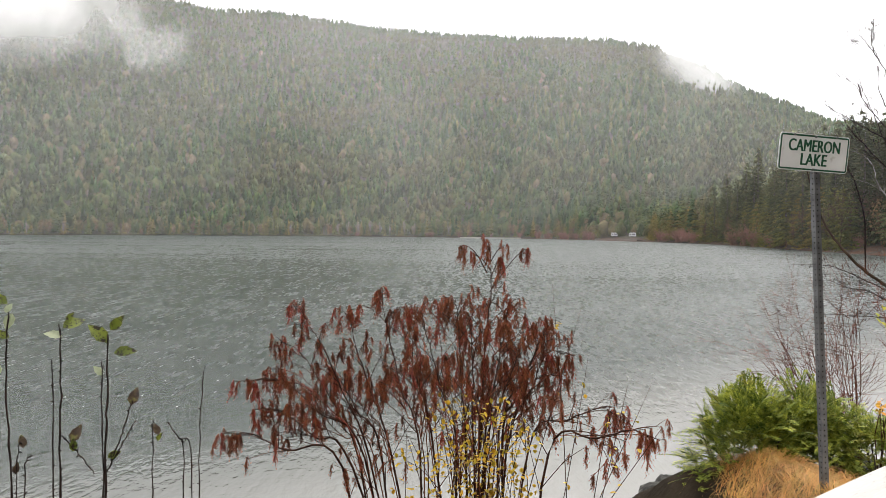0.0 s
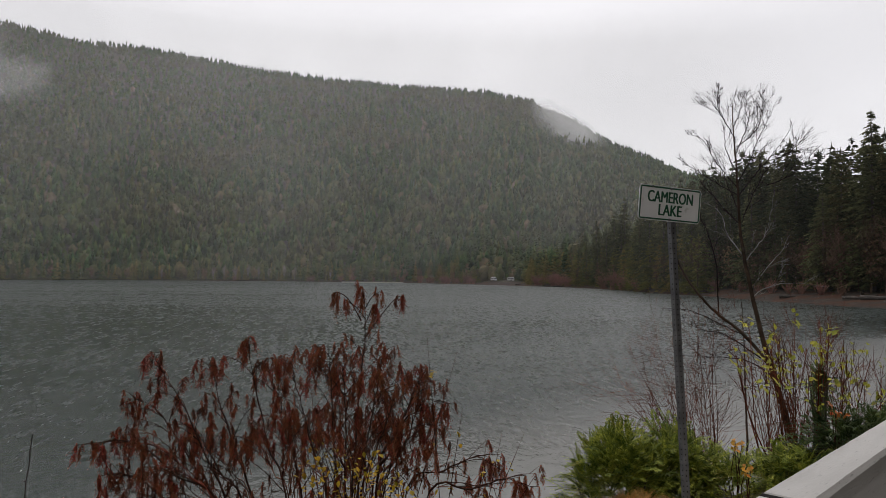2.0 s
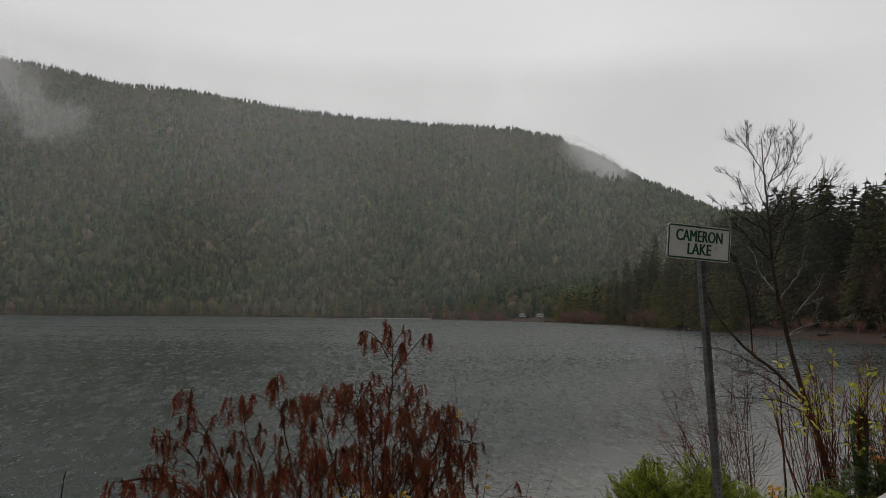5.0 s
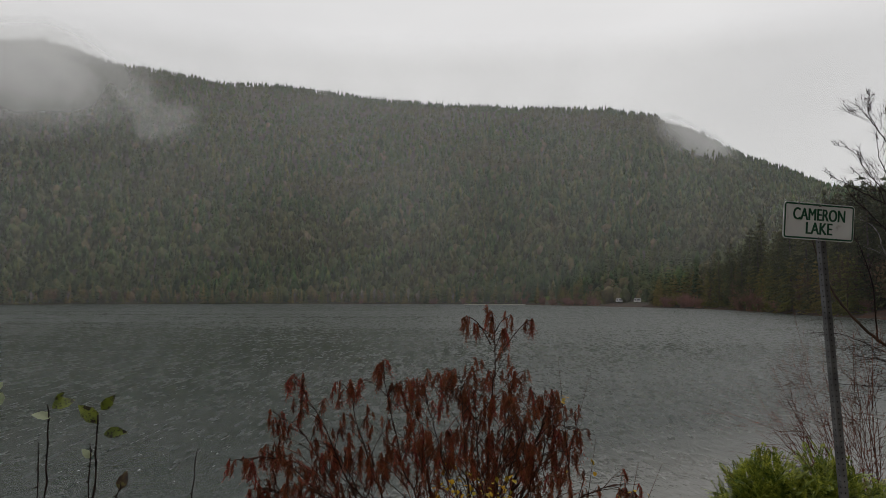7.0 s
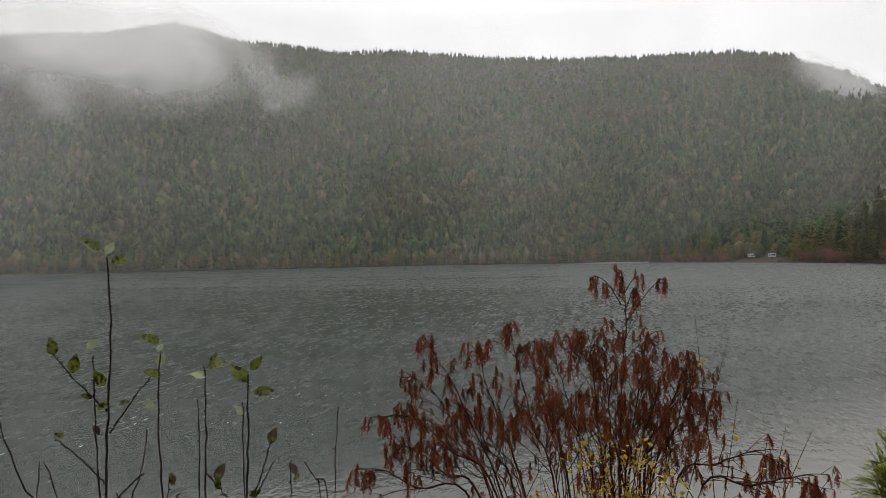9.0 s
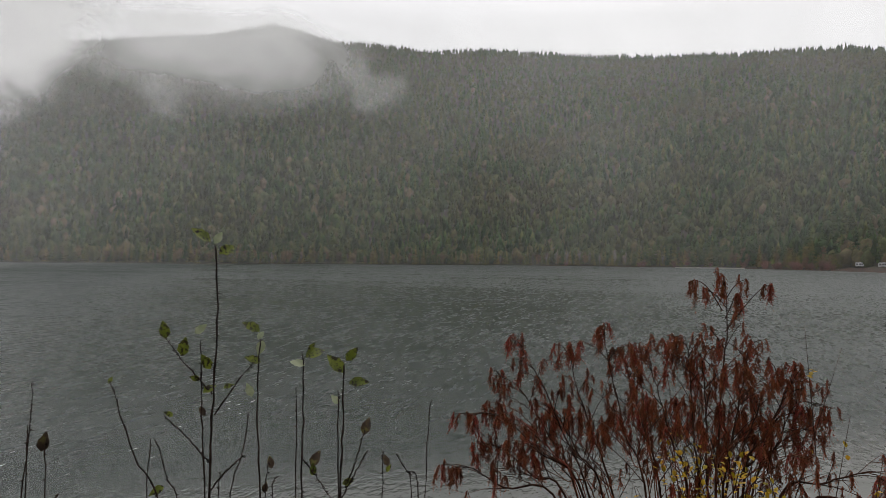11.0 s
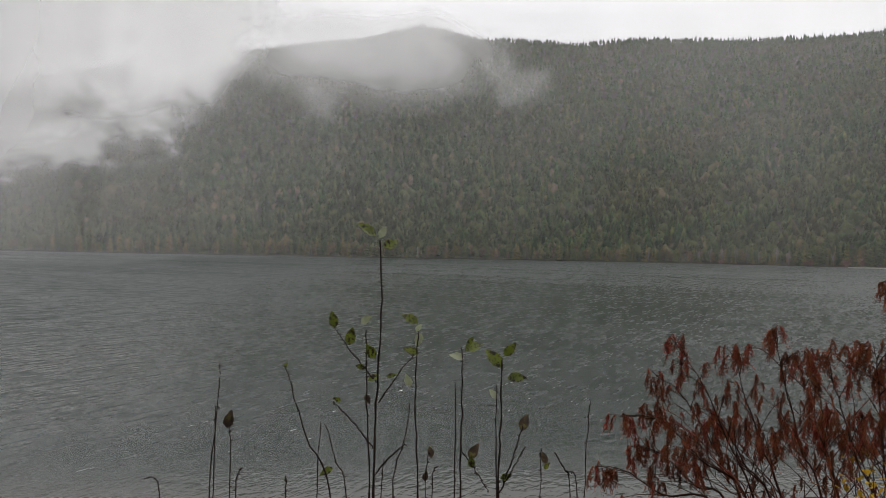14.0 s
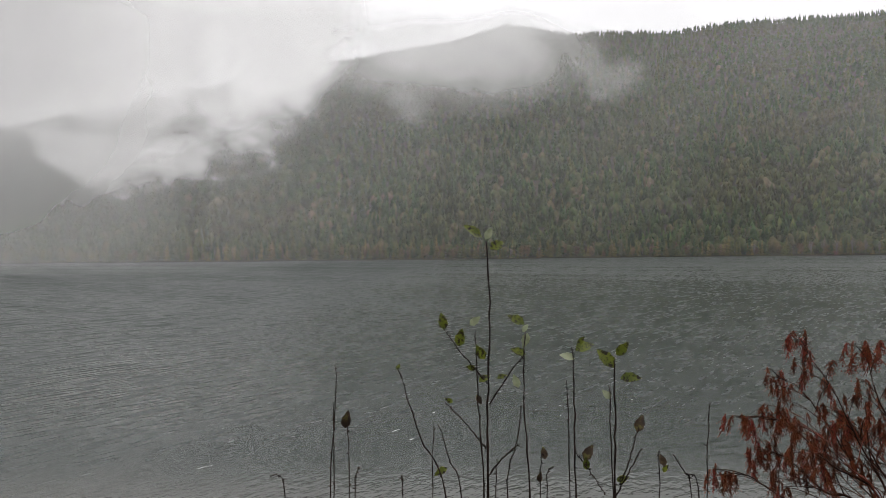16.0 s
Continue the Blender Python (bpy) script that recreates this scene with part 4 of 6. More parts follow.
def bare_crown(seed, mat, limbs, wide):
    """A leafless tree one unit high: a trunk, ascending limbs and a rounded haze of fine twigs."""
    rng = random.Random(seed)
    s = Shape()
    s.tube([Vector((0, 0, -0.03)), Vector((0.01, 0, 0.4)), Vector((0.02, 0.01, 0.85))], [0.014, 0.01, 0.003], 4, cap=False)
    for i in range(limbs):
        a = rng.uniform(0, 6.283)
        z0 = rng.uniform(0.2, 0.7)
        e = Vector((math.cos(a), math.sin(a), 0)) * wide * rng.uniform(0.4, 1.0) * math.sin(math.pi * min(z0 + 0.15, 0.85)) + Vector((0, 0, min(1.0, z0 + rng.uniform(0.15, 0.35))))
        p0 = Vector((0.01, 0, z0))
        w = Vector((-math.sin(a), math.cos(a), 0)) * 0.006
        s.add([p0 - w, p0 + w, e], [(0, 1, 2)])
        for k in range(14):
            b = p0.lerp(e, rng.uniform(0.3, 1.0))
            t = b + (rand_dir(rng) * 0.8 + Vector((0, 0, 0.4))) * rng.uniform(0.06, 0.17)
            q = rand_dir(rng) * 0.005
            s.add([b - q, b + q, t], [(0, 1, 2)])
    return s.mesh("crown", mat)


RED_BRUSH = [brush_mesh("crown", 21 + k, M_REDBRUSH, 60, 0.8, 4, 0.012) for k in range(3)]
BROWN_TREE = [bare_crown(71 + k, M_BROWNTWIG, 34, 0.34) for k in range(3)]
PALE_TREE = [bare_crown(31 + k, M_BARE, 34, 0.3) for k in range(3)]


def brush(place, height, mesh, name, label, category, group, wide=1.0):
    t = thing(name, place, label, category, group)
    t.scale = (height * wide, height * wide, height)
    t.rotation_euler = (0, 0, rng.uniform(0, 6))
    part("crown", None, None, t, me=mesh)
    return t


def on_shore(turn, back):
    r = float(np.interp(turn, SHORE_TURN, SHORE_DIST)) + back
    return level(turn, r, float(land(np.array([turn]), np.array([r]))[0]) - 0.1)


for i in range(44):
    turn = rng.choice((rng.uniform(-12.3, -7), rng.uniform(-20, -17.2), rng.uniform(-7, 8), rng.uniform(-12.3, -7)))
    brush(on_shore(turn, rng.uniform(2, 8)), rng.uniform(4, 8), rng.choice(RED_BRUSH), "bare_bush", "leafless reddish brown bush on the shore", "bush", "bare bushes on the shore", 1.2)
for turn, h in ((-22.8, 8), (-23.6, 10), (-24.2, 9), (-25.4, 6), (-33, 3), (-34.2, 2.5), (-35, 3.5), (-36.2, 2.5), (-37, 3), (-38.3, 3), (-31, 4), (-39.6, 2.5)):
    brush(on_shore(turn, 3 if turn > -30 else 17), h, rng.choice(RED_BRUSH), "bare_bush", "leafless reddish brown bush above the gravel beach", "bush", "bare bushes on the shore", 1.1)
for turn, h in ((8.6, 15), (7.8, 17), (7.0, 16), (6.0, 17), (5.2, 15), (4.4, 13), (3.2, 17), (2.4, 15), (28.7, 13), (-0.5, 12), (12.4, 13), (31, 12)):
    brush(on_shore(turn, 5), h, rng.choice(PALE_TREE), "bare_tree", "pale leafless tree among the shore conifers", "tree", "bare trees on the shore", 0.8)


for i in range(30):
    turn = -20 - 24.5 * (i + rng.random()) / 30
    r = float(np.interp(turn, SHORE_TURN, SHORE_DIST)) + 9
    top = float(np.interp(turn, (-43, -38, -30, -24, -20), (5.4, 5.0, 3.6, 2.2, 1.4))) * rng.uniform(0.4, 1.1)
    brush(on_shore(turn, rng.uniform(7, 12) + (15 if turn < -30 else 0)), r * math.tan(radians(top)) + 2.5, rng.choice(BROWN_TREE), "bare_tree", "leafless brown alder at the edge of the beach", "tree", "bare alders above the beach", 0.9)


# ---- caravans, jetty, logs and stones at the far beach ----
def caravan(place, length, turn, label):
    """A travel trailer: rounded body, windows, door, wheels, roof vent."""
    t = thing("caravan", place, label, "caravan", "caravans at the beach")
    t.rotation_euler = (0, 0, turn)
    body = Shape()
    prof = [(-0.5, 0.55), (-0.5, 2.2), (-0.46, 2.7), (-0.38, 2.85), (0.38, 2.85), (0.46, 2.6), (0.5, 1.6), (0.46, 0.55)]
    n = len(prof)
    body.add([(x * length, -1.2, z) for x, z in prof] + [(x * length, 1.2, z) for x, z in prof],
             [tuple(range(n)), tuple(range(n, 2 * n))[::-1]] + [(i, i + n, (i + 1) % n + n, (i + 1) % n) for i in range(n)])
    part("body", body, M_RV, t)
    for x, w in ((-0.28, 1.0), (0.05, 0.9), (0.3, 1.1)):
        g = Shape()
        g.box((x * length, -1.215, 1.85), (w, 0.03, 0.7))
        part("window", g, M_DARK, t)
    for x in (-0.1, 0.08):
        wh = Shape()
        wh.tube([Vector((x * length, -1.25, 0.36)), Vector((x * length, -1.0, 0.36))], [0.36, 0.36], 14)
        part("wheel", wh, M_DARK, t)
    stripe = Shape()
    stripe.box((0, -1.212, 1.2), (length * 0.93, 0.02, 0.12))
    part("stripe", stripe, M_STEEL, t)
    vent = Shape()
    vent.box((0.1 * length, 0, 2.93), (0.6, 0.6, 0.16))
    part("roof_vent", vent, M_RV, t)
    return t


caravan(on_shore(-13.9, 26) + Vector((0, 0, 0.5)), 4.5, radians(-14), "white travel caravan parked above the gravel beach")
caravan(on_shore(-15.3, 28) + Vector((0, 0, 0.5)), 4.4, radians(-20), "white caravan half hidden behind bare bushes")


def log(place, length, radius, turn, label, name="driftwood_log", mat=None):
    s = Shape()
    pts = [Vector((length * (k / 5 - 0.5), 0.12 * math.sin(k * 1.7 + length), radius * 0.8 + 0.05 * math.sin(k * 2.3))) for k in range(6)]
    s.tube(pts, [radius * (1.1 - 0.08 * k) for k in range(6)], 9)
    ob = new(name, s.mesh(name, mat or M_LOG, True))
    ob.location, ob.rotation_euler = place, (0, 0, turn)
    return tagged(ob, label, "log", "logs on the beach")


for turn, back, L in ((-41.0, 13, 7), (-36.2, 9, 4), (-16, 5, 6), (-19.5, 3, 7), (-27, 3, 4)):
    log(on_shore(turn, back), L, 0.3, radians(turn + rng.uniform(-38, 38)), "weathered grey drift log lying on the beach")


def root_wad(place, size, turn):
    """The torn-up foot of a drift tree: a short butt with a crown of broken roots."""
    r3 = random.Random(8)
    s = Shape()
    s.tube([Vector((size * 1.6, 0, 0.35 * size)), Vector((0.5 * size, 0, 0.42 * size)), Vector((0, 0, 0.5 * size))], [0.2 * size, 0.24 * size, 0.34 * size], 9)
    for k in range(16):
        a = k * 0.4 + r3.uniform(-0.15, 0.15)
        e = Vector((r3.uniform(-0.5, 0.1), math.cos(a), math.sin(a) * 0.9)) * size * r3.uniform(0.4, 0.75)
        c = Vector((0, 0, 0.5 * size))
        s.tube([c, c + e * 0.55 + rand_dir(r3) * 0.08 * size, c + e], [0.1 * size, 0.06 * size, 0.015 * size], 6)
    ob = new("root_wad", s.mesh("root_wad", M_SOIL, True))
    ob.location, ob.rotation_euler = place, (0, 0, turn)
    return tagged(ob, "dark torn-up tree root lying on the beach", "root", "logs on the beach")


root_wad(on_shore(-40.9, 13), 1.5, radians(-30))
log(on_shore(-42.3, 13), 8, 0.42, radians(-52), "thick grey drift log lying on the reddish beach")


def jetty():
    """A low floating boom at the far shore: a row of logs with a few posts."""
    t = thing("jetty", level(-4.0, 600, 0), "low pale wooden jetty floating off the far shore", "jetty")
    t.rotation_euler = (0, 0, radians(-4))
    deck = Shape()
    for k in range(8):
        deck.box((-24 + k * 6.6, 0, 0.45), (6.4, 2.0, 0.8))
    part("deck", deck, M_PLANK, t)
    for k in range(6):
        p = Shape()
        p.tube([Vector((-20 + k * 8, 0.8, -1.5)), Vector((-20 + k * 8, 0.8, 1.3))], [0.15, 0.13], 7)
        part("post", p, M_LOG, t)
    return t


jetty()
for turn, up in ((-12.91, -1.72), (-12.46, -2.49)):
    s = Shape()
    r = EYE / math.tan(radians(-up))
    pts = [Vector((0, 0, -0.1 + 0.24 * k / 6)) for k in range(7)]
    s.tube(pts, [0.075 * math.sqrt(max(0.02, 1 - ((k - 3) / 3.05) ** 2)) for k in range(7)], 12)
    ob = new("buoy", s.mesh("buoy", M_DROP, True))
    ob.location = level(turn, r, 0.06)
    tagged(ob, "small white buoy floating on the lake", "buoy", "buoys on the lake")


def rock_mesh(seed, flat=0.7):
    rng = random.Random(seed)
    bm = bmesh.new()
    bmesh.ops.create_icosphere(bm, subdivisions=2, radius=1)
    off = Vector((rng.uniform(0, 50), rng.uniform(0, 50), 0))
    for v in bm.verts:
        n = noise.noise(v.co * 0.9 + off) * 0.55 + noise.noise(v.co * 2.1 + off) * 0.2
        v.co *= 1 + n
        for ax in range(3):
            v.co[ax] = max(-0.8, min(0.8, v.co[ax]))
        v.co.z *= flat
    me = bpy.data.meshes.new("rock")
    bm.to_mesh(me)
    bm.free()
    me.materials.append(M_ROCK)
    return me


ROCKS = [rock_mesh(k) for k in range(5)]


def rock(place, size, label, group):
    ob = new("rock", rng.choice(ROCKS))
    ob.location = place
    ob.scale = (size * rng.uniform(0.8, 1.3), size * rng.uniform(0.8, 1.2), size * rng.uniform(0.7, 1.1))
    ob.rotation_euler = (rng.uniform(-0.4, 0.4), rng.uniform(-0.4, 0.4), rng.uniform(0, 6))
    return tagged(ob, label, "rock", group)


for i in range(75):
    along, s = rng.uniform(-2.5, 9), rng.uniform(3.2, 7.2)
    p = ROAD * along + OUT * s
    rock(Vector((p.x, p.y, near_ground(p.x, p.y) + 0.06)), rng.uniform(0.16, 0.42), "dark wet broken rock on the bank", "rocks on the bank")
for turn, dist, up, size in ((-17.6, 11.6, 0.1, 0.3), (-18.6, 11.9, 0.12, 0.34), (-19.6, 11.2, 0.1, 0.3), (-18.2, 10.8, 0.08, 0.26), (-20.3, 11.6, 0.08, 0.3)):
    rock(level(turn, dist, up), size, "dark wet broken rock at the water's edge", "rocks on the bank")
for turn, dist, top, size in ((-13.6, 7.0, 1.2, 0.75), (-15.4, 7.6, 0.8, 0.6), (-11.6, 6.6, 1.3, 0.6)):
    rock(level(turn, dist, top - 0.2), size, "large dark mossy boulder on the bank", "rocks on the bank")
for i in range(26):
    rock(on_shore(rng.uniform(-20.2, -17.8), rng.uniform(-1.5, 1.5)), rng.uniform(0.4, 0.9), "grey boulder at the water's edge", "boulders on the beach")


# ---- the concrete barrier ----
def barrier(place, length):
    """One precast barrier unit: flared foot, tapered sides, narrow top with worn edges; its outer top edge runs along y = 0."""
    t = thing("concrete_barrier", place, "wet pale grey precast concrete roadside barrier", "barrier", "barrier units along the road")
    t.rotation_euler = (0, 0, math.atan2(ROAD.y, ROAD.x))
    prof = [(-0.30, 0), (-0.30, 0.075), (-0.155, 0.26), (-0.088, 0.62), (-0.083, 0.672), (-0.068, 0.688), (0.068, 0.688), (0.083, 0.672), (0.088, 0.62), (0.155, 0.26), (0.30, 0.075), (0.30, 0)]
    s = Shape()
    n, m = len(prof), 26
    r2 = random.Random(int(length * 10))
    for k in range(m + 1):
        x = (0, 0.012)[k] if k < 2 else (length, length - 0.012)[m - k] if k > m - 2 else length * k / m
        inset = 0.012 if k in (0, m) else 0.0
        for y, z in prof:
            j = r2.uniform(-0.0006, 0.0006)
            s.v.append((x, (y * (1 - inset * 2) if inset else y) + j - 0.078, z - inset + j))
    for k in range(m):
        for i in range(n):
            a = k * n
            s.f.append((a + i, a + (i + 1) % n, a + n + (i + 1) % n, a + n + i))
    s.f.append(tuple(range(n))[::-1])
    s.f.append(tuple(m * n + i for i in range(n)))
    part("body", s, M_CONCRETE, t)
    for k in (0.16, 0.84):
        hook = Shape()
        hook.box((length * k, -0.078, 0.03), (0.2, 0.5, 0.055))
        part("forklift_slot", hook, M_GAP_DARK, t)
    return t


TOP = EYE - 0.70
joint = Vector((1.49, 2.09, TOP - 0.688))
for k in (-2, -1, 0, 1, 2, 3):
    barrier(joint + ROAD * (2.5 * k + 0.014), 2.472)
# dark blocks added in the open gaps so that the joints read black
for k in (-1, 0, 1, 2):
    s = Shape()
    s.box((0, -0.078, 0.3432), (0.0275, 0.142, 0.6864))
    ob = new("joint_filler", s.mesh("joint_filler", M_GAP_DARK))
    ob.location, ob.rotation_euler = joint + ROAD * 2.5 * k, (0, 0, math.atan2(ROAD.y, ROAD.x))
    tagged(ob, "dark filler added in the gap between barrier units", "joint")


# ---- the sign ----
def text_mesh(words, size, bold):
    cu = bpy.data.curves.new("lettering", "FONT")
    cu.body, cu.size, cu.extrude = words, size, 0.0006
    cu.align_x, cu.align_y = "CENTER", "CENTER"
    cu.resolution_u = 4
    tmp = new("lettering", cu)
    me = bpy.data.meshes.new_from_object(tmp)
    bpy.data.objects.remove(tmp)
    me.materials.clear()
    heavy = bmesh.new()
    for k in range(-bold, bold + 1):
        one = me.copy()
        one.transform(Matrix.Translation((k * 0.0012, 0.0005 * (k % 2), 0.0001 * k)))
        heavy.from_mesh(one)
        bpy.data.meshes.remove(one)
    heavy.to_mesh(me)
    heavy.free()
    me.materials.append(M_GREEN)
    return me


def rounded(w, h, r, z, n=5):
    pts = []
    for cx, cy, a0 in ((w / 2 - r, h / 2 - r, 0), (-w / 2 + r, h / 2 - r, 90), (-w / 2 + r, -h / 2 + r, 180), (w / 2 - r, -h / 2 + r, 270)):
        for k in range(n + 1):
            a = radians(a0 + 90 * k / n)
            pts.append((cx + r * math.cos(a), cy + r * math.sin(a), z))
    return pts


def sign():
    """Lake name sign on a perforated square steel post."""
    corner = [polar(-26.68, 7.45, 3.55), polar(-31.1, 6.73, 3.80), polar(-31.15, 4.14, 3.80), polar(-26.66, 4.7, 3.55)]
    face_x = (corner[1] + corner[2] - corner[0] - corner[3]) / 2
    face_y = (corner[0] + corner[1] - corner[2] - corner[3]) / 2
    bw, bh = face_x.length, face_y.length
    board_c = sum(corner, Vector()) / 4
    face_x = face_x.normalized()
    board_n = face_x.cross(face_y).normalized()
    base, head = polar(-29.95, -17.4, 3.88), polar(-28.83, 7.2, 3.73)
    way = (head - base).normalized()
    ahead = []
    for p in corner:
        q = base + way * ((p.z - base.z) / way.z)
        ahead.append((q - board_c).dot(board_n))
    shift = -board_n * (max(ahead) + 0.022)
    base, head = base + shift, head + shift
    axis = (head - base).normalized()
    face_n = (board_n - axis * board_n.dot(axis)).normalized()
    face_x2 = axis.cross(face_n).normalized()
    t = thing("road_sign", base, "white and green lake name sign on a galvanised perforated post", "sign")
    m = Matrix((face_x2, axis, face_n)).transposed().to_4x4()
    t.matrix_world = Matrix.Translation(base) @ m
    length = (head - base).length
    # the post: local y runs up, z out of the sign's face
    w, pitch = 0.029, 0.0254
    post = Shape()
    hole, cells = 0.0048, int((length + 0.25) / pitch)
    for q in range(4):
        turn = Matrix.Rotation(q * math.pi / 2, 4, "Y")
        for c in range(cells):
            y0 = -0.25 + c * pitch
            outer = [(-w / 2, y0), (0, y0), (w / 2, y0), (w / 2, y0 + pitch / 2), (w / 2, y0 + pitch), (0, y0 + pitch), (-w / 2, y0 + pitch), (-w / 2, y0 + pitch / 2)]
            inner = [(hole * math.cos(radians(225 + 45 * k)), y0 + pitch / 2 + hole * math.sin(radians(225 + 45 * k))) for k in range(8)]
            vs = [turn @ Vector((x, y, w / 2)) for x, y in outer] + [turn @ Vector((x, y, w / 2)) for x, y in inner] + [turn @ Vector((x, y, w / 2 - 0.003)) for x, y in inner]
            post.add(vs, [(k, (k + 1) % 8, 8 + (k + 1) % 8, 8 + k) for k in range(8)] + [(8 + k, 8 + (k + 1) % 8, 16 + (k + 1) % 8, 16 + k) for k in range(8)])
    part("post", post, M_STEEL, t, "galvanised square post full of holes")
    # dark core added in the hollow post: its colour is the holes' shade
    core = Shape()
    core.box((0, (length - 0.25) / 2, 0), (w - 0.007, length + 0.2, w - 0.007))
    part("post_shade_core", core, M_GAP_DARK, t)
    # the board
    cz = 0.0
    holder = part("board", None, None, t, me=bpy.data.meshes.new("board"))
    face_y = board_n.cross(face_x)
    centre = board_c + board_n * 0.002
    holder.matrix_local = t.matrix_world.inverted() @ (Matrix.Translation(centre) @ Matrix((face_x, face_y, board_n)).transposed().to_4x4())

    def slab(bw, bh, r, z0, z1, ring=0.0):
        s = Shape()
        o = rounded(bw, bh, r, z1)
        n = len(o)
        if ring:
            i = rounded(bw - 2 * ring, bh - 2 * ring, max(r - ring, 0.003), z1)
            s.add(o + i, [(k, (k + 1) % n, n + (k + 1) % n, n + k) for k in range(n)])
        else:
            b = rounded(bw, bh, r, z0)
            s.add(o + b, [tuple(range(n)), tuple(range(n, 2 * n))[::-1]] + [(k, n + k, n + (k + 1) % n, (k + 1) % n) for k in range(n)])
        return s

    holder.data = slab(bw, bh, 0.016, cz - 0.003, cz).mesh("board", M_SIGN)
    part("border", slab(bw - 0.008, bh - 0.008, 0.012, 0, cz + 0.0008, 0.0075), M_GREEN, holder)
    for words, y in (("CAMERON", 0.029), ("LAKE", -0.035)):
        ob = part("lettering", None, None, holder, me=text_mesh(words, 0.079, 2))
        ob.location = (0.0, y, cz + 0.0008)
        ob.scale = (0.74 if len(words) > 5 else 0.8, 1, 1)
    for x, y in ((-0.115, bh / 2 - 0.006), (0.0, bh / 2 - 0.010), (0.115, bh / 2 - 0.006), (0.0, -bh / 2 + 0.008)):
        s = Shape()
        s.tube([Vector((x, y, cz - 0.002)), Vector((x, y, cz + 0.006))], [0.0062, 0.0052], 6)
        part("bolt", s, M_STEEL, holder)
    return t


sign()


# ---- the shrub with dry flower plumes ----
def plume_mesh(seed, length):
    """A dry flower head: a stalk that arches over and hangs, thick with strands of seed grains that end in a loose fringe."""
    rng = random.Random(seed)
    s = Shape()
    a0 = rng.uniform(0, 6.283)
    lean = Vector((math.cos(a0), math.sin(a0), 0))
    axis = [lean * length * f + Vector((0, 0, z * length)) for f, z in ((0, 0.0), (0.12, 0.05), (0.22, -0.06), (0.25, -0.3), (0.25, -0.62))]
    s.tube(axis, [0.0016, 0.0014, 0.0012, 0.001, 0.0006], 3, cap=False)
    for i in range(30):
        f = rng.uniform(0.9, 4.0)
        k = min(3, int(f))
        p = axis[k].lerp(axis[k + 1], f - k)
        a = rng.uniform(0, 6.283)
        d = Vector((math.cos(a), math.sin(a), rng.uniform(-3.4, -1.0))).normalized()
        L = length * rng.uniform(0.22, 0.52) * (1.05 - 0.1 * abs(f - 2.4))
        q = rand_dir(rng) * 0.0007
        s.add([p - q, p + q, p + d * L], [(0, 1, 2)])
        for m in range(7):
            c = p + d * L * (m + 0.3) / 7 + rand_dir(rng) * 0.0035
            g = rng.uniform(0.003, 0.0056) * (1.1 - 0.07 * m)
            n = rand_dir(rng)
            u = n.orthogonal().normalized() * g
            s.add([c - d * g * 1.5, c + u * 0.7, c + d * g * 1.7, c - u * 0.7 + n * g * 0.5], [(0, 1, 2), (0, 2, 3)])
    return s.mesh("plume", M_PLUME)


PLUMES = [plume_mesh(40 + k, L) for k, L in enumerate((0.12, 0.135, 0.15, 0.165, 0.125, 0.14))]


def leaf_shape(s, place, direction, up, length, width, fold=0.25, droop=0.2, n=5):
    """One leaf blade with a folded midrib, its rim serrated a little."""
    d = direction.normalized()
    side = d.cross(up).normalized()
    nrm = side.cross(d)
    verts, faces = [], []
    for i in range(n + 1):
        u = i / n
        c = place + d * length * u - nrm * droop * length * u * u
        w = width * 0.5 * math.sin(math.pi * min(1, u ** 0.8 * 0.97 + 0.02)) * (1 + 0.08 * (-1) ** i)
        verts += [c - side * w + nrm * w * fold, c, c + side * w + nrm * w * fold]
    for i in range(n):
        a = 3 * i
        faces += [(a, a + 1, a + 4, a + 3), (a + 1, a + 2, a + 5, a + 4)]
    s.add(verts, faces)


# leading canes of the plume shrub, by turn and elevation from low down to the tip, where they arch over
TALL_CANES = (((-3.7, -18.3), (-4.1, -10.2), (-4.5, -5.0), (-4.35, -0.9)), ((1.3, -18.5), (2.9, -13.4), (4.1, -8.5), (4.7, -5.2)),
              ((5.6, -18.6), (7.9, -13.4), (9.8, -9.2), (11.9, -6.3)), ((-4.3, -18.3), (-5.7, -13.6), (-6.9, -10.1), (-8.0, -7.8)),
              ((-1.7, -18.4), (-0.4, -13.3), (0.8, -9.0), (2.0, -6.5)), ((-2.6, -18.4), (-2.2, -13.3), (-1.9, -8.5), (-1.5, -5.6)),
              ((-4.1, -18.3), (-5.0, -12.4), (-5.7, -8.5), (-6.2, -5.6)), ((3.7, -18.6), (5.5, -13.4), (6.7, -9.9), (7.6, -6.4)),
              ((6.5, -18.6), (8.9, -13.8), (11.2, -10.3), (13.1, -9.0)), ((0.1, -18.5), (1.6, -12.5), (2.6, -9.0), (3.0, -7.2)))
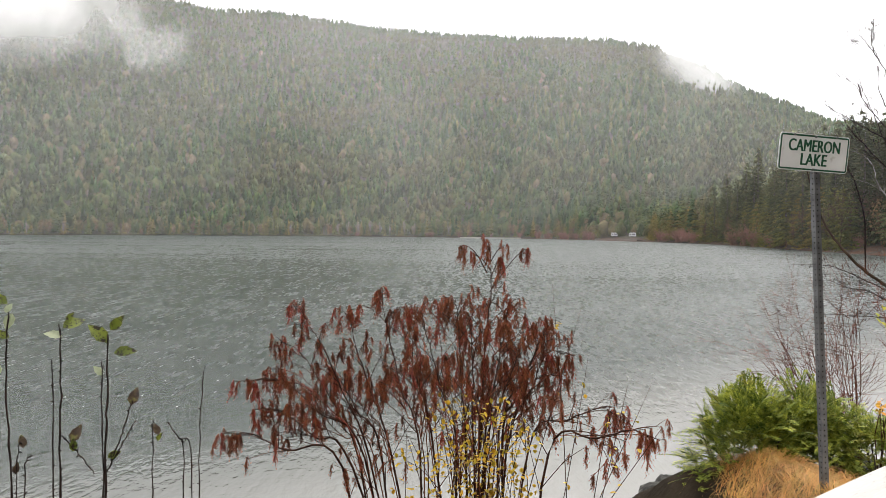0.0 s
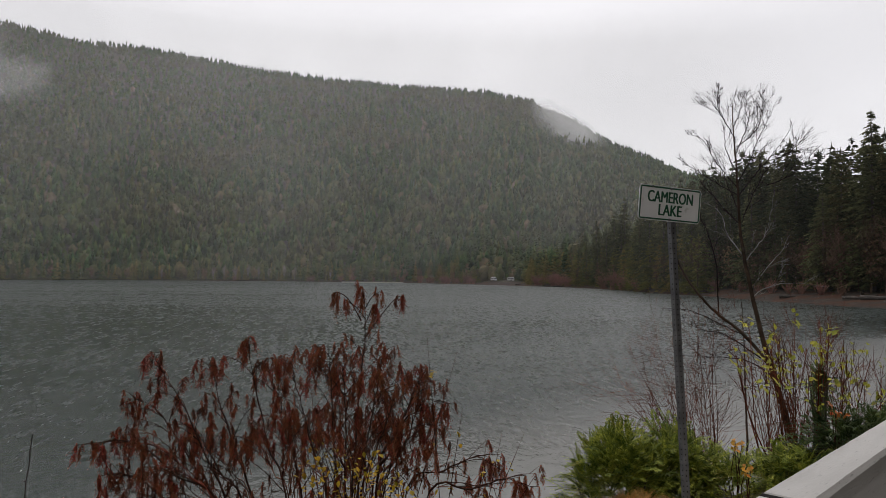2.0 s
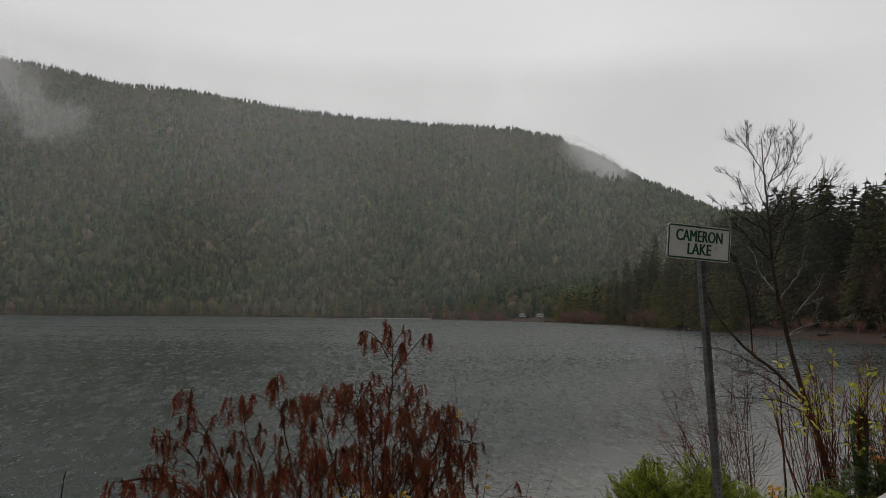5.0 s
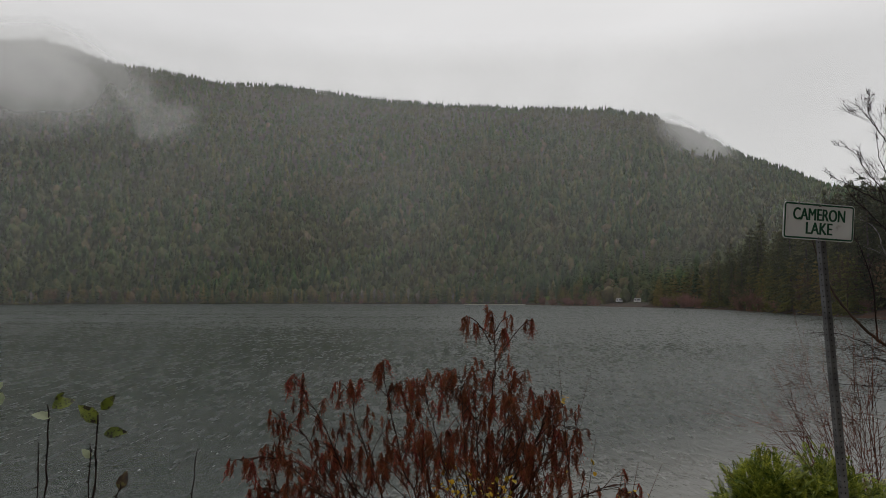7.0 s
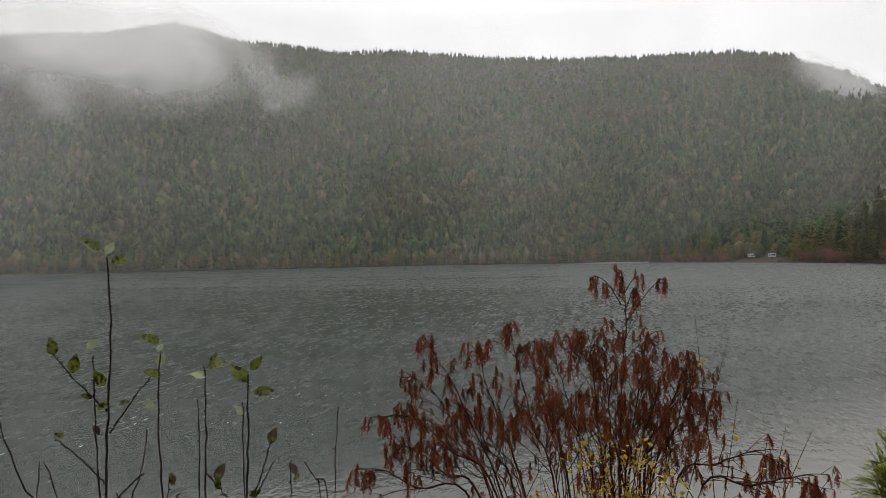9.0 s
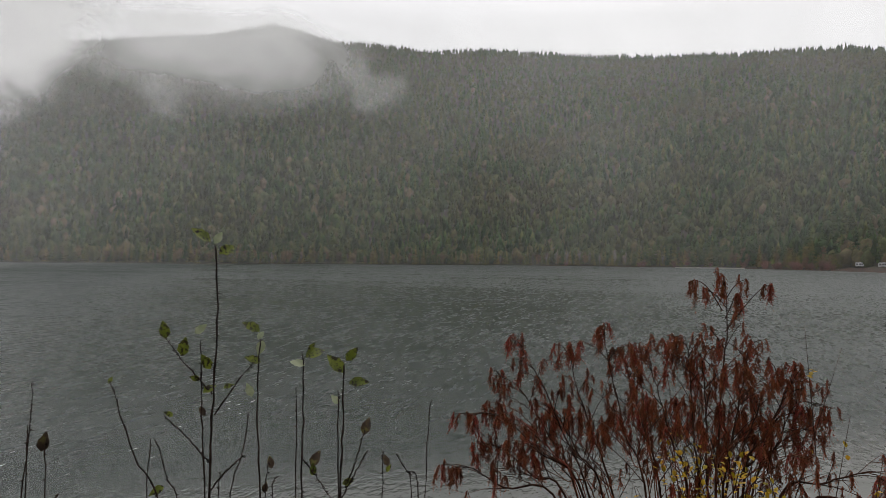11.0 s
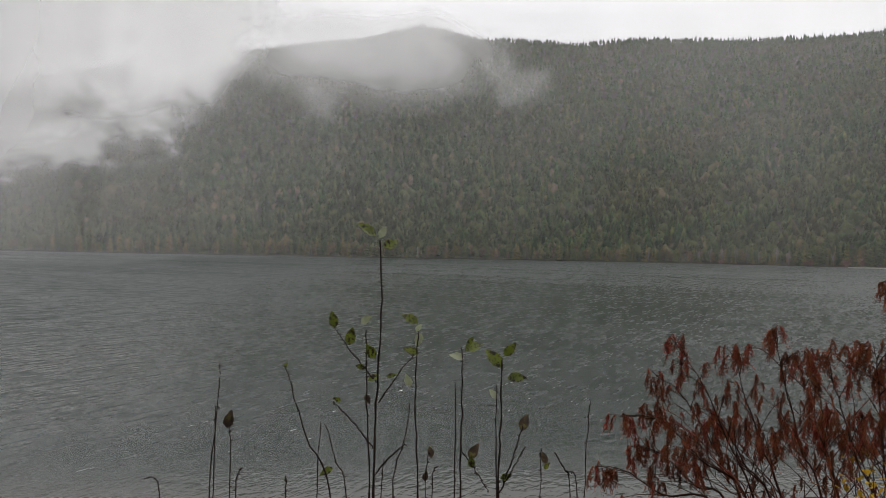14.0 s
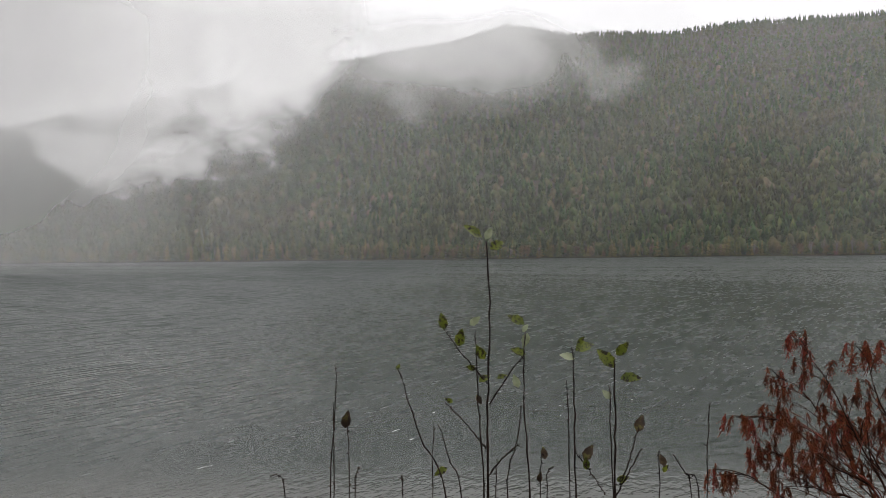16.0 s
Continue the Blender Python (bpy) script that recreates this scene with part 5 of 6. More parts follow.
LOW_CANES = (((6.0, -18.6), (9.7, -15.1), (12.6, -12.5), (15.9, -12.3)), ((7.9, -19.3), (12.5, -17.7), (15.2, -16.4), (16.9, -16.5)),
             ((-6.0, -18.2), (-8.0, -13.1), (-9.3, -10.1), (-11.0, -10.3)), ((-5.6, -16.9), (-7.4, -12.2), (-8.6, -9.2), (-9.0, -8.6)),
             ((-7.7, -18.0), (-11.1, -15.3), (-13.7, -14.3), (-14.6, -14.7)), ((-9.4, -18.2), (-13.4, -16.7), (-16.1, -15.8), (-17.3, -16.2)),
             ((-5.2, -18.2), (-6.6, -14.0), (-7.9, -11.4), (-9.6, -10.5)), ((7.0, -19.3), (10.2, -16.8), (12.4, -15.0), (13.7, -14.6)),
             ((-3.2, -18.3), (-3.1, -12.4), (-2.9, -8.5), (-2.5, -7.2)), ((4.6, -18.6), (6.6, -15.0), (8.2, -12.2), (9.4, -11.4)))


def plume_shrub():
    rng = random.Random(77)
    root = polar(-3.0, -26.0, 4.2)
    root.z = min(root.z, near_ground(root.x, root.y))
    t = thing("flowering_shrub", root, "leafless brown shrub hung with dry rust-red flower plumes", "shrub")
    canes = [(line, rng.uniform(0.0065, 0.0085), 1.0) for line in TALL_CANES + LOW_CANES]
    # younger canes between the leading ones, shorter and thinner
    for i in range(26):
        p, q = rng.choice(TALL_CANES + LOW_CANES), rng.choice(TALL_CANES)
        k, drop = rng.random(), rng.uniform(1.5, 6.5)
        line = tuple((a[0] + (b[0] - a[0]) * k, min(a[1] + (b[1] - a[1]) * k - drop * j / 3, -6.0)) for j, (a, b) in enumerate(zip(p, q)))
        canes.append((line, rng.uniform(0.003, 0.0045), 0.6))
    plumes = []
    for n, (line, thick, vigour) in enumerate(canes):
        dist = 4.0 + (rng.uniform(-0.12, 0.12) if n < 20 else rng.uniform(-0.4, 0.4))
        keys = [polar(a, e, dist) for a, e in line]
        foot = root + Vector((rng.uniform(-0.14, 0.14) + 0.55 * (keys[0] - root).x, rng.uniform(-0.12, 0.12), 0))
        pts = [p + rand_dir(rng) * 0.005 for p in curve_points([foot] + keys, 25)]
        s = Shape()
        s.tube([p - root for p in pts], [thick * (1 - 0.8 * k / 24) for k in range(25)], 6)
        for q in range(3 if vigour > 0.9 else 2):
            plumes.append((pts[-1 - q] + rand_dir(rng) * 0.012, rng.uniform(0.85, 1.2)))
        # side branches all along the upper cane, shorter towards its tip, each arching over under its plume
        turn0 = rng.uniform(0, 6.283)
        shoots = 13 if vigour > 0.9 else 5
        for k in range(shoots):
            i = min(23, int(5.5 + 18 * (k + rng.random()) / shoots))
            grow = (pts[i + 1] - pts[i - 1]).normalized()
            a = turn0 + k * 2.4 + rng.uniform(-0.4, 0.4)
            out = Vector((math.cos(a), math.sin(a) * 0.8, 0.1))
            d = (grow * 0.75 + out * 0.7).normalized()
            L = (0.07 + 0.3 * (1 - i / 24)) * rng.uniform(0.7, 1.25)
            b, e = pts[i], pts[i] + d * L
            c = b.lerp(e, 0.6) + Vector((0, 0, 0.03 * L))
            tip = e + Vector((out.x * 0.02, out.y * 0.02, -0.035 * L - 0.004))
            run = curve_points([b, c, tip], 6)
            s.tube([p - root for p in run], [0.0028 * (1 - 0.1 * j) for j in range(6)], 4)
            plumes.append((tip, rng.uniform(0.6, 1.05)))
            for j in range(rng.randint(0, 2)):
                f = run[rng.randint(2, 4)]
                g = f + (d + rand_dir(rng) * 0.8).normalized() * L * rng.uniform(0.25, 0.45)
                s.tube([f - root, g - root], [0.0018, 0.0012], 4)
                plumes.append((g, rng.uniform(0.45, 0.8)))
        part("cane", s, M_STEM_RED if vigour > 0.9 else M_CANE, t, smooth=True)
    for line in (((-4.4, -5.2), (-6.0, -2.9), (-7.1, -1.7), (-7.7, -1.6)), ((-4.2, -3.6), (-3.2, -1.9), (-2.3, -1.3), (-1.75, -1.5)), ((-4.4, -4.2), (-4.9, -3.0), (-5.1, -2.4), (-5.3, -2.4))):
        run = curve_points([polar(a, e, 4.0) for a, e in line], 9)
        s = Shape()
        s.tube([p - root for p in run], [0.0034 * (1 - 0.07 * j) for j in range(9)], 5)
        part("twig", s, M_STEM_RED, t, smooth=True)
        plumes += [(run[8], 1.1), (run[7], 0.9), (run[6], 0.8), (run[5], 0.5)]
    plumes.sort(key=lambda spot: -spot[1])
    rest = Shape()
    for n, (e, k) in enumerate(plumes):
        sc = Vector((k * rng.uniform(0.8, 1.15), k * rng.uniform(0.8, 1.15), k * rng.uniform(0.85, 1.2)))
        m = Matrix.LocRotScale(e - root, Euler((rng.uniform(-0.15, 0.15), rng.uniform(-0.15, 0.15), rng.uniform(0, 6.28))), sc)
        if n < 280:
            ob = part("plume", None, None, t, me=rng.choice(PLUMES))
            ob.matrix_local = m
        else:
            me = rng.choice(PLUMES)
            rest.add([m @ v.co for v in me.vertices], [tuple(p.vertices) for p in me.polygons])
    tagged(part("plume_mass", rest, M_PLUME, t, "mass of smaller dry plumes"), kind="stuff")
    return t


plume_shrub()


def yellow_shrub():
    """A low shrub with a few yellow leaves left on thin canes, growing through the plume shrub."""
    rng = random.Random(9)
    root = polar(-6.0, -25.0, 4.3)
    root.z = min(root.z, near_ground(root.x, root.y))
    t = thing("yellow_shrub", root, "thin-caned shrub with scattered small yellow leaves", "shrub")
    tips = [(-9.7, -4.5), (-12.1, -6.0), (-12.6, -10.6), (-15.8, -12.4), (-17.6, -12.3), (-14.6, -13.0), (-18.6, -15.5)]
    tips += [(rng.uniform(-7.5, 3.5), rng.uniform(-17.5, -11.5)) for i in range(34)]
    leaves = Shape()
    for i, (turn, up) in enumerate(tips):
        tip = polar(turn, up, 3.72 + rng.uniform(-0.3, 0.25))
        foot = root + Vector((rng.uniform(-0.5, 0.4), rng.uniform(-0.2, 0.2), 0))
        mid = foot.lerp(tip, 0.5) + rand_dir(rng) * 0.06
        pts = curve_points([foot, mid, tip], 9)
        s = Shape()
        s.tube([p - root for p in pts], [0.0042 * (1 - 0.7 * k / 8) for k in range(9)], 5)
        part("cane", s, M_STEM_RED, t, smooth=True)
        for k in range(8 if i < 7 else 44):
            u = rng.uniform(0.45, 1.0)
            p = pts[min(8, int(u * 8))] + rand_dir(rng) * (0.02 if i < 7 else 0.07)
            leaf_shape(leaves, p - root, rand_dir(rng) + Vector((0, 0, 0.2)), Vector((0, 0, 1)), rng.uniform(0.02, 0.038), rng.uniform(0.016, 0.028), n=3)
    part("foliage", leaves, M_YELLOW, t, "small yellow autumn leaves")
    return t


yellow_shrub()


# ---- the leafy saplings at the roadside ----
def sapling(lines, thick, label, dist=2.6, buds=True):
    """A shoot with side twigs; each line is a run of (turn, elevation) from top to foot, the first one being the leader."""
    rng = random.Random(len(lines) * 7 + int(lines[0][0][0] * 10))
    foot_turn = lines[0][-1][0]
    root = polar(foot_turn, -27.0, dist)
    root.z = min(root.z, near_ground(root.x, root.y))
    t = thing("sapling", root, label, "sapling", "saplings at the roadside")
    for n, line in enumerate(lines):
        keys = [polar(a, e, dist) for a, e in line][::-1]
        if n == 0:
            keys = [Vector(root), Vector(root).lerp(keys[0], 0.55)] + keys
        m = 6 + 5 * (len(keys) - 1)
        pts = curve_points(keys, m)
        pts = [p + rand_dir(rng) * 0.003 for p in pts]
        th = thick * 0.82 if n == 0 else thick * 0.45
        s = Shape()
        s.tube([p - root for p in pts], [th * (1 - 0.5 * k / (m - 1)) * (1.2 if k % 3 == 0 else 0.95) for k in range(m)], 6)
        for k in range(2, m - 1):
            d = (pts[k + 1] - pts[k]).normalized()
            o = (rand_dir(rng) + d * 0.6).normalized()
            s.tube([pts[k] - root, pts[k] + o * 0.005 - root, pts[k] + o * 0.010 - root], [0.0022, 0.0024, 0.0006], 4)
        part("stem" if n == 0 else "twig", s, M_SHOOT, t, smooth=True)
    return t, root


def leaves_on(t, root, rows, dist=2.6):
    """Leaves of a sapling: turn, elevation of the middle, the way it points in the view (degrees from right, anticlockwise), length, kind."""
    mats = {"g": M_LEAF, "p": M_LEAF_PALE, "b": M_LEAF_BROWN}
    rng = random.Random(len(rows))
    for turn, up, way, size, kind in rows:
        c = polar(turn, up, dist)
        a = radians(turn)
        right, away = Vector((math.cos(a), math.sin(a), 0)), Vector((-math.sin(a), math.cos(a), 0))
        d = right * math.cos(radians(way)) + Vector((0, 0, 1)) * math.sin(radians(way)) + away * rng.uniform(-0.35, 0.35)
        size *= 1.25
        s = Shape()
        leaf_shape(s, c - root - d.normalized() * size * 0.5, d, (-away + Vector((0, 0, rng.uniform(0.2, 1.0)))).normalized(), size, size * 0.56, 0.3, rng.uniform(0.0, 0.3), 7)
        part("leaf", s, mats[kind], t, {"g": "green leaf with dark blotches", "p": "pale leaf underside", "b": "withered brown leaf"}[kind], smooth=True)


SAP = "slender dark sapling with a few blotched green leaves"
t, r0 = sapling([[(35.8, 1.1), (35.6, -4.8), (35.9, -11.9), (36.0, -18.7)], [(39.4, -5.8), (37.8, -8.0), (35.9, -10.2)], [(32.9, -8.0), (34.2, -9.6), (35.8, -11.8)],
                 [(39.3, -11.6), (37.4, -13.6), (36.1, -15.2)], [(33.4, -14.8), (34.8, -15.9), (36, -17.2)]], 0.0062, SAP)
leaves_on(t, r0, [(36.9, 1.9, 145, 0.065, "g"), (35.6, 1.7, 60, 0.04, "p"), (34.9, 0.8, 30, 0.055, "g"), (39.4, -5.3, 100, 0.05, "g"), (38.0, -6.6, 80, 0.055, "g"),
                  (37.2, -9.0, 160, 0.03, "g"), (34.7, -9.7, 20, 0.03, "g"), (39.0, -11.5, 150, 0.025, "g")])
t, r0 = sapling([[(36.8, -6.1), (36.7, -11), (36.4, -18.7)]], 0.0045, SAP)
leaves_on(t, r0, [(36.8, -5.3, 40, 0.04, "p"), (36.4, -7.8, 120, 0.05, "g"), (36.1, -9.8, 30, 0.04, "g"), (36.6, -11.5, -60, 0.03, "b")])
t, r0 = sapling([[(32.25, -6.1), (32.45, -11.8), (32.15, -18.7)]], 0.0062, SAP, 3.2)
leaves_on(t, r0, [(32.95, -5.2, 145, 0.068, "g"), (32.25, -5.9, 60, 0.037, "p"), (32.25, -6.9, 250, 0.055, "p"), (32.85, -7.8, 160, 0.06, "g"), (33.05, -10.1, 110, 0.05, "p")], 3.2)
t, r0 = sapling([[(29.1, -7.4), (29.0, -12), (29.1, -18.6)], [(26.8, -18.4), (27.9, -16.8), (29.0, -15.4)]], 0.0052, SAP)
leaves_on(t, r0, [(29.5, -8.1, 160, 0.045, "p"), (28.1, -7.3, 25, 0.062, "g"), (28.4, -6.9, 60, 0.03, "g"), (28.0, -15.4, 60, 0.05, "b"), (28.2, -16.2, 90, 0.035, "g")])
sapling([[(29.6, -10.0), (29.5, -18.6)]], 0.0042, "slender dark leafless shoot with buds")
t, r0 = sapling([[(25.8, -8.4), (25.9, -13), (26.0, -18.4)], [(24.1, -13.4), (24.8, -15.6), (25.6, -17.6)], [(23.9, -14.9), (25, -16.8), (25.9, -18.4)]], 0.0062, SAP)
leaves_on(t, r0, [(26.5, -8.2, 130, 0.07, "g"), (25.2, -7.5, 50, 0.05, "g"), (24.6, -9.7, 5, 0.058, "g"), (26.5, -11.0, 130, 0.035, "p"), (24.0, -13.1, 70, 0.05, "b"), (25.4, -17.2, 20, 0.035, "g")])
sapling([[(26.3, -10.2), (26.2, -18.4)]], 0.0045, "slender dark leafless shoot with buds")
t, r0 = sapling([[(43.0, -9.0), (41.3, -14.4), (39.4, -18.7)]], 0.0045, "slanting dark shoot with one small leaf")
leaves_on(t, r0, [(43.0, -8.8, 60, 0.02, "g"), (39.8, -16.8, 200, 0.04, "g")])
BARE_SHOOT = "slender dark leafless shoot with buds"
for line in ([(40.3, -13.2), (40.5, -18.7)], [(39.9, -13.2), (39.1, -16), (38.2, -18.7)], [(47.9, -8.5), (48.1, -12), (48.6, -18.3)], [(48.2, -11.3), (48.3, -18.3)],
             [(18.8, -11.2), (19.2, -17.9)], [(33.2, -11.7), (33.7, -15), (34.5, -18.2)], [(53.1, -16.3), (52.0, -18.0)], [(21.6, -15.2), (20.7, -16.6), (19.8, -18.0)],
             [(42.9, -17.3), (42.9, -18.6)], [(46.2, -16.2), (46.7, -18.4)], [(31.0, -16.5), (31.4, -18.6)], [(35.2, -16.0), (35.4, -18.6)], [(20.6, -16.8), (20.4, -18.0)]):
    sapling([line], 0.0035, BARE_SHOOT)
t, r0 = sapling([[(47.1, -12.4), (47.1, -18.4)]], 0.0035, "slender dark shoot with a withered leaf")
leaves_on(t, r0, [(47.2, -12.7, 80, 0.05, "b")])
t, r0 = sapling([[(22.6, -14.9), (22.7, -18.2)]], 0.0035, "slender dark shoot with a withered leaf")
leaves_on(t, r0, [(22.4, -15.7, 110, 0.035, "b"), (22.2, -16.3, 60, 0.025, "g")])
t, r0 = sapling([[(31.6, -15.2), (31.9, -18.4)]], 0.003, "short dark shoot with a withered leaf")
leaves_on(t, r0, [(31.5, -15.5, 100, 0.035, "b"), (31.9, -17.3, 80, 0.03, "b")])


# ---- the bare tree, the twiggy shrub and the cedar beside the sign ----
def grow_twigs(s, rng, a, b, radius, depth, spread, root, buds):
    """Forking twigs from a towards b."""
    d = b - a
    L = d.length
    mid = a.lerp(b, 0.5) + rand_dir(rng) * L * 0.06
    s.tube([a - root, mid - root, b - root], [radius, radius * 0.8, radius * 0.55], 5 if radius > 0.004 else 4)
    if depth == 0:
        buds.append(b)
        return
    for k in range(rng.randint(2, 4)):
        p = mid.lerp(b, rng.uniform(-0.6, 1.0))
        dd = (d.normalized() + rand_dir(rng) * spread + Vector((0, 0, 0.12))).normalized()
        grow_twigs(s, rng, p, p + dd * L * rng.uniform(0.45, 0.8), max(radius * 0.65, 0.0008), depth - 1, spread, root, buds)


# the alder beside the sign: its stem, the dark limb that leans over the water, a thin second stem and the smaller limbs, by turn and elevation
ALDER_STEM = ((-36.9, -11.7), (-35.95, -7.7), (-35.0, -4.3), (-34.3, -0.85), (-33.75, 2.1), (-33.5, 5.0), (-33.4, 7.95), (-33.25, 10.3), (-33.1, 13.4))
ALDER_LEAN = ((-35.5, -6.3), (-33.65, -4.05), (-31.4, -2.1), (-29.6, 0.3), (-28.7, 2.6), (-27.7, 6.5))
ALDER_THIN = ((-33.9, -11.85), (-33.8, -8.3), (-33.75, -5.0), (-33.6, -1.7))
CROWN_LIMBS = (((-33.45, 6.3), (-31.9, 7.4), (-30.3, 8.5), (-29.0, 9.5)), ((-33.4, 6.9), (-32.0, 8.8), (-31.0, 10.6), (-29.8, 11.2)),
               ((-33.3, 10.5), (-32.6, 12.0), (-32.1, 13.3), (-32.3, 14.7)), ((-33.2, 11.5), (-33.6, 12.3), (-33.8, 13.1), (-34.0, 13.8)),
               ((-33.4, 10.0), (-34.4, 10.7), (-34.9, 12.0), (-34.5, 13.6)), ((-33.5, 7.3), (-34.3, 8.9), (-35.3, 11.2), (-36.4, 13.3)),
               ((-33.5, 6.3), (-34.8, 8.0), (-36.1, 9.6), (-37.4, 11.6)), ((-33.6, 4.0), (-34.5, 6.4), (-35.5, 8.2), (-36.8, 9.8)),
               ((-36.1, 8.9), (-37.2, 9.5), (-38.0, 10.4), (-38.6, 11.1)), ((-35.4, 7.0), (-37.0, 7.6), (-38.0, 8.5), (-39.3, 9.2)),
               ((-34.6, 10.8), (-35.2, 12.1), (-35.3, 12.9), (-35.2, 13.8)), ((-32.6, 12.0), (-32.0, 12.9), (-31.6, 13.5), (-31.3, 13.9)),
               ((-33.5, 5.0), (-32.6, 7.5), (-31.8, 9.6), (-31.2, 11.2)), ((-33.4, 7.9), (-32.7, 9.6), (-32.5, 11.0), (-32.3, 12.2)),
               ((-33.55, 4.2), (-32.0, 6.0), (-30.8, 7.6), (-30.2, 9.0)), ((-33.3, 9.4), (-34.0, 11.0), (-34.3, 12.2), (-34.3, 13.0)))
PALE_LIMBS = (((-33.8, 1.2), (-34.7, 2.5), (-35.4, 3.7), (-35.9, 6.4)), ((-34.15, -0.9), (-35.6, 1.2), (-36.4, 2.2), (-36.9, 3.3)),
              ((-34.1, -1.8), (-35.0, -0.8), (-36.7, -0.25), (-39.1, -0.5)), ((-33.7, 1.9), (-32.6, 3.6), (-32.2, 5.0), (-31.0, 5.9)))
LOW_LIMBS = (((-35.8, -7.1), (-33.8, -6.0), (-31.3, -5.9), (-28.7, -5.8)), ((-33.8, -4.2), (-31.7, -3.2), (-29.8, -2.4), (-27.3, -2.3)),
             ((-34.9, -5.8), (-32.5, -4.2), (-30.9, -3.9), (-29.0, -3.1)), ((-32.0, -2.6), (-31.8, 1.5), (-31.1, 4.0), (-30.0, 6.2)))


def bare_alder():
    rng = random.Random(4)
    D = 6.0
    root = polar(*ALDER_STEM[0], D)
    root.z = min(root.z, near_ground(root.x, root.y)) - 0.02
    t = thing("alder_tree", root, "young leafless alder with a curved stem and a leaning limb", "tree")
    for line, thick in ((ALDER_STEM, 0.022), (ALDER_LEAN, 0.012), (ALDER_THIN, 0.0075)):
        keys = [polar(a, e, D) for a, e in line]
        if line is not ALDER_LEAN:
            keys.insert(0, Vector((keys[0].x, keys[0].y, near_ground(keys[0].x, keys[0].y) - 0.05)))
        pts = [p + rand_dir(rng) * 0.003 for p in curve_points(keys, 34)]
        s = Shape()
        s.tube([p - root for p in pts], [thick * (1 - k / 33) ** 0.9 + 0.0025 for k in range(34)], 8)
        part("trunk", s, M_ALDER, t, smooth=True)
    buds = []
    for run, bark, thick, twigs in ((CROWN_LIMBS, M_SHOOT, 0.0044, 17), (PALE_LIMBS, M_LIMB_PALE, 0.0052, 5), (LOW_LIMBS, M_SHOOT, 0.006, 16)):
        for n, line in enumerate(run):
            dd = rng.uniform(-0.35, 0.35)
            lp = curve_points([polar(a, e, D + dd * k / 3) for k, (a, e) in enumerate(line)], 16)
            lp = [lp[0]] + [p + rand_dir(rng) * 0.005 for p in lp[1:]]
            s = Shape()
            s.tube([p - root for p in lp], [thick * (1 - 0.8 * k / 15) for k in range(16)], 6)
            for k in range(twigs):
                i = rng.randint(2, 13)
                d = (lp[i + 1] - lp[i]).normalized()
                e = lp[i] + (d + rand_dir(rng) * 0.7 + Vector((0, 0, 0.25))).normalized() * rng.uniform(0.08, 0.24) * (1.15 - 0.068 * i)
                grow_twigs(s, rng, lp[i], e, 0.0013 if i < 9 else 0.001, 2 if rng.random() < 0.35 else 1, 0.5, root, buds)
            part("limb", s, bark, t, smooth=True)
    b = Shape()
    for p in buds[::14]:
        o = rand_dir(rng) * 0.004
        b.tube([p - root, p + Vector((0, 0, -0.009)) + o - root, p + Vector((0, 0, -0.018)) + o - root], [0.0012, 0.0036, 0.0012], 5)
    tagged(part("cone", b, M_SHOOT, t, "small dark alder cones"), kind="stuff")
    return t


bare_alder()


def twiggy_shrub(seed, bases, tips, dist, count, label, leaves=True, low=False):
    """Upright reddish canes fanning from a crowded foot, with leaves near their tops."""
    rng = random.Random(seed)
    root = polar(bases[0], -13.5, dist)
    root.z = min(root.z, near_ground(root.x, root.y))
    t = thing("twiggy_shrub", root, label, "shrub", "twiggy shrubs beside the sign")
    fol, lime = Shape(), Shape()
    for i in range(count):
        u = rng.random()
        b = polar(bases[0] + (bases[1] - bases[0]) * u + rng.uniform(-0.6, 0.6), -14.2, dist + rng.uniform(-0.3, 0.3))
        b.z = root.z
        ti = tips[min(len(tips) - 1, int((u + rng.uniform(-0.25, 0.25)) * len(tips)))] if rng.random() < 0.85 else rng.choice(tips)
        e = polar(ti[0] + rng.uniform(-1.2, 1.2), ti[1] - rng.uniform(0, 4.5), dist + rng.uniform(-0.5, 0.5))
        m = b.lerp(e, rng.uniform(0.35, 0.6)) + Vector((0, 0, 0.02)) + rand_dir(rng) * 0.06
        pts = curve_points([b, m, e], 9)
        s = Shape()
        stout = 0.0066 if i % 5 == 0 and leaves else 0.0038
        s.tube([p - root for p in pts], [stout * (1 - 0.7 * k / 8) for k in range(9)], 5)
        for k in range(6 if leaves else 9):
            j = rng.randint(2, 7)
            d = (pts[j + 1] - pts[j]).normalized()
            grow_twigs(s, rng, pts[j], pts[j] + (d + rand_dir(rng) * (0.5 if leaves else 0.95)).normalized() * rng.uniform(0.1, 0.3 if leaves else 0.5), 0.0016, 1, 0.6, root, [])
        part("cane", s, M_CANE, t, smooth=True)
        if leaves and rng.random() < 0.8:
            clump = pts[rng.choice((6, 7, 8, 8))]
            for k in range(rng.randint(3, 8)):
                p = clump + rand_dir(rng) * 0.045
                leaf_shape(fol, p - root, rand_dir(rng) + Vector((0, 0, 0.1)), Vector((0.2, -0.6, 0.8)), rng.uniform(0.03, 0.06), rng.uniform(0.018, 0.034), n=4)
    if leaves:
        part("foliage", fol, M_LIME, t, "yellow-green leaves near the cane tops")
    return t


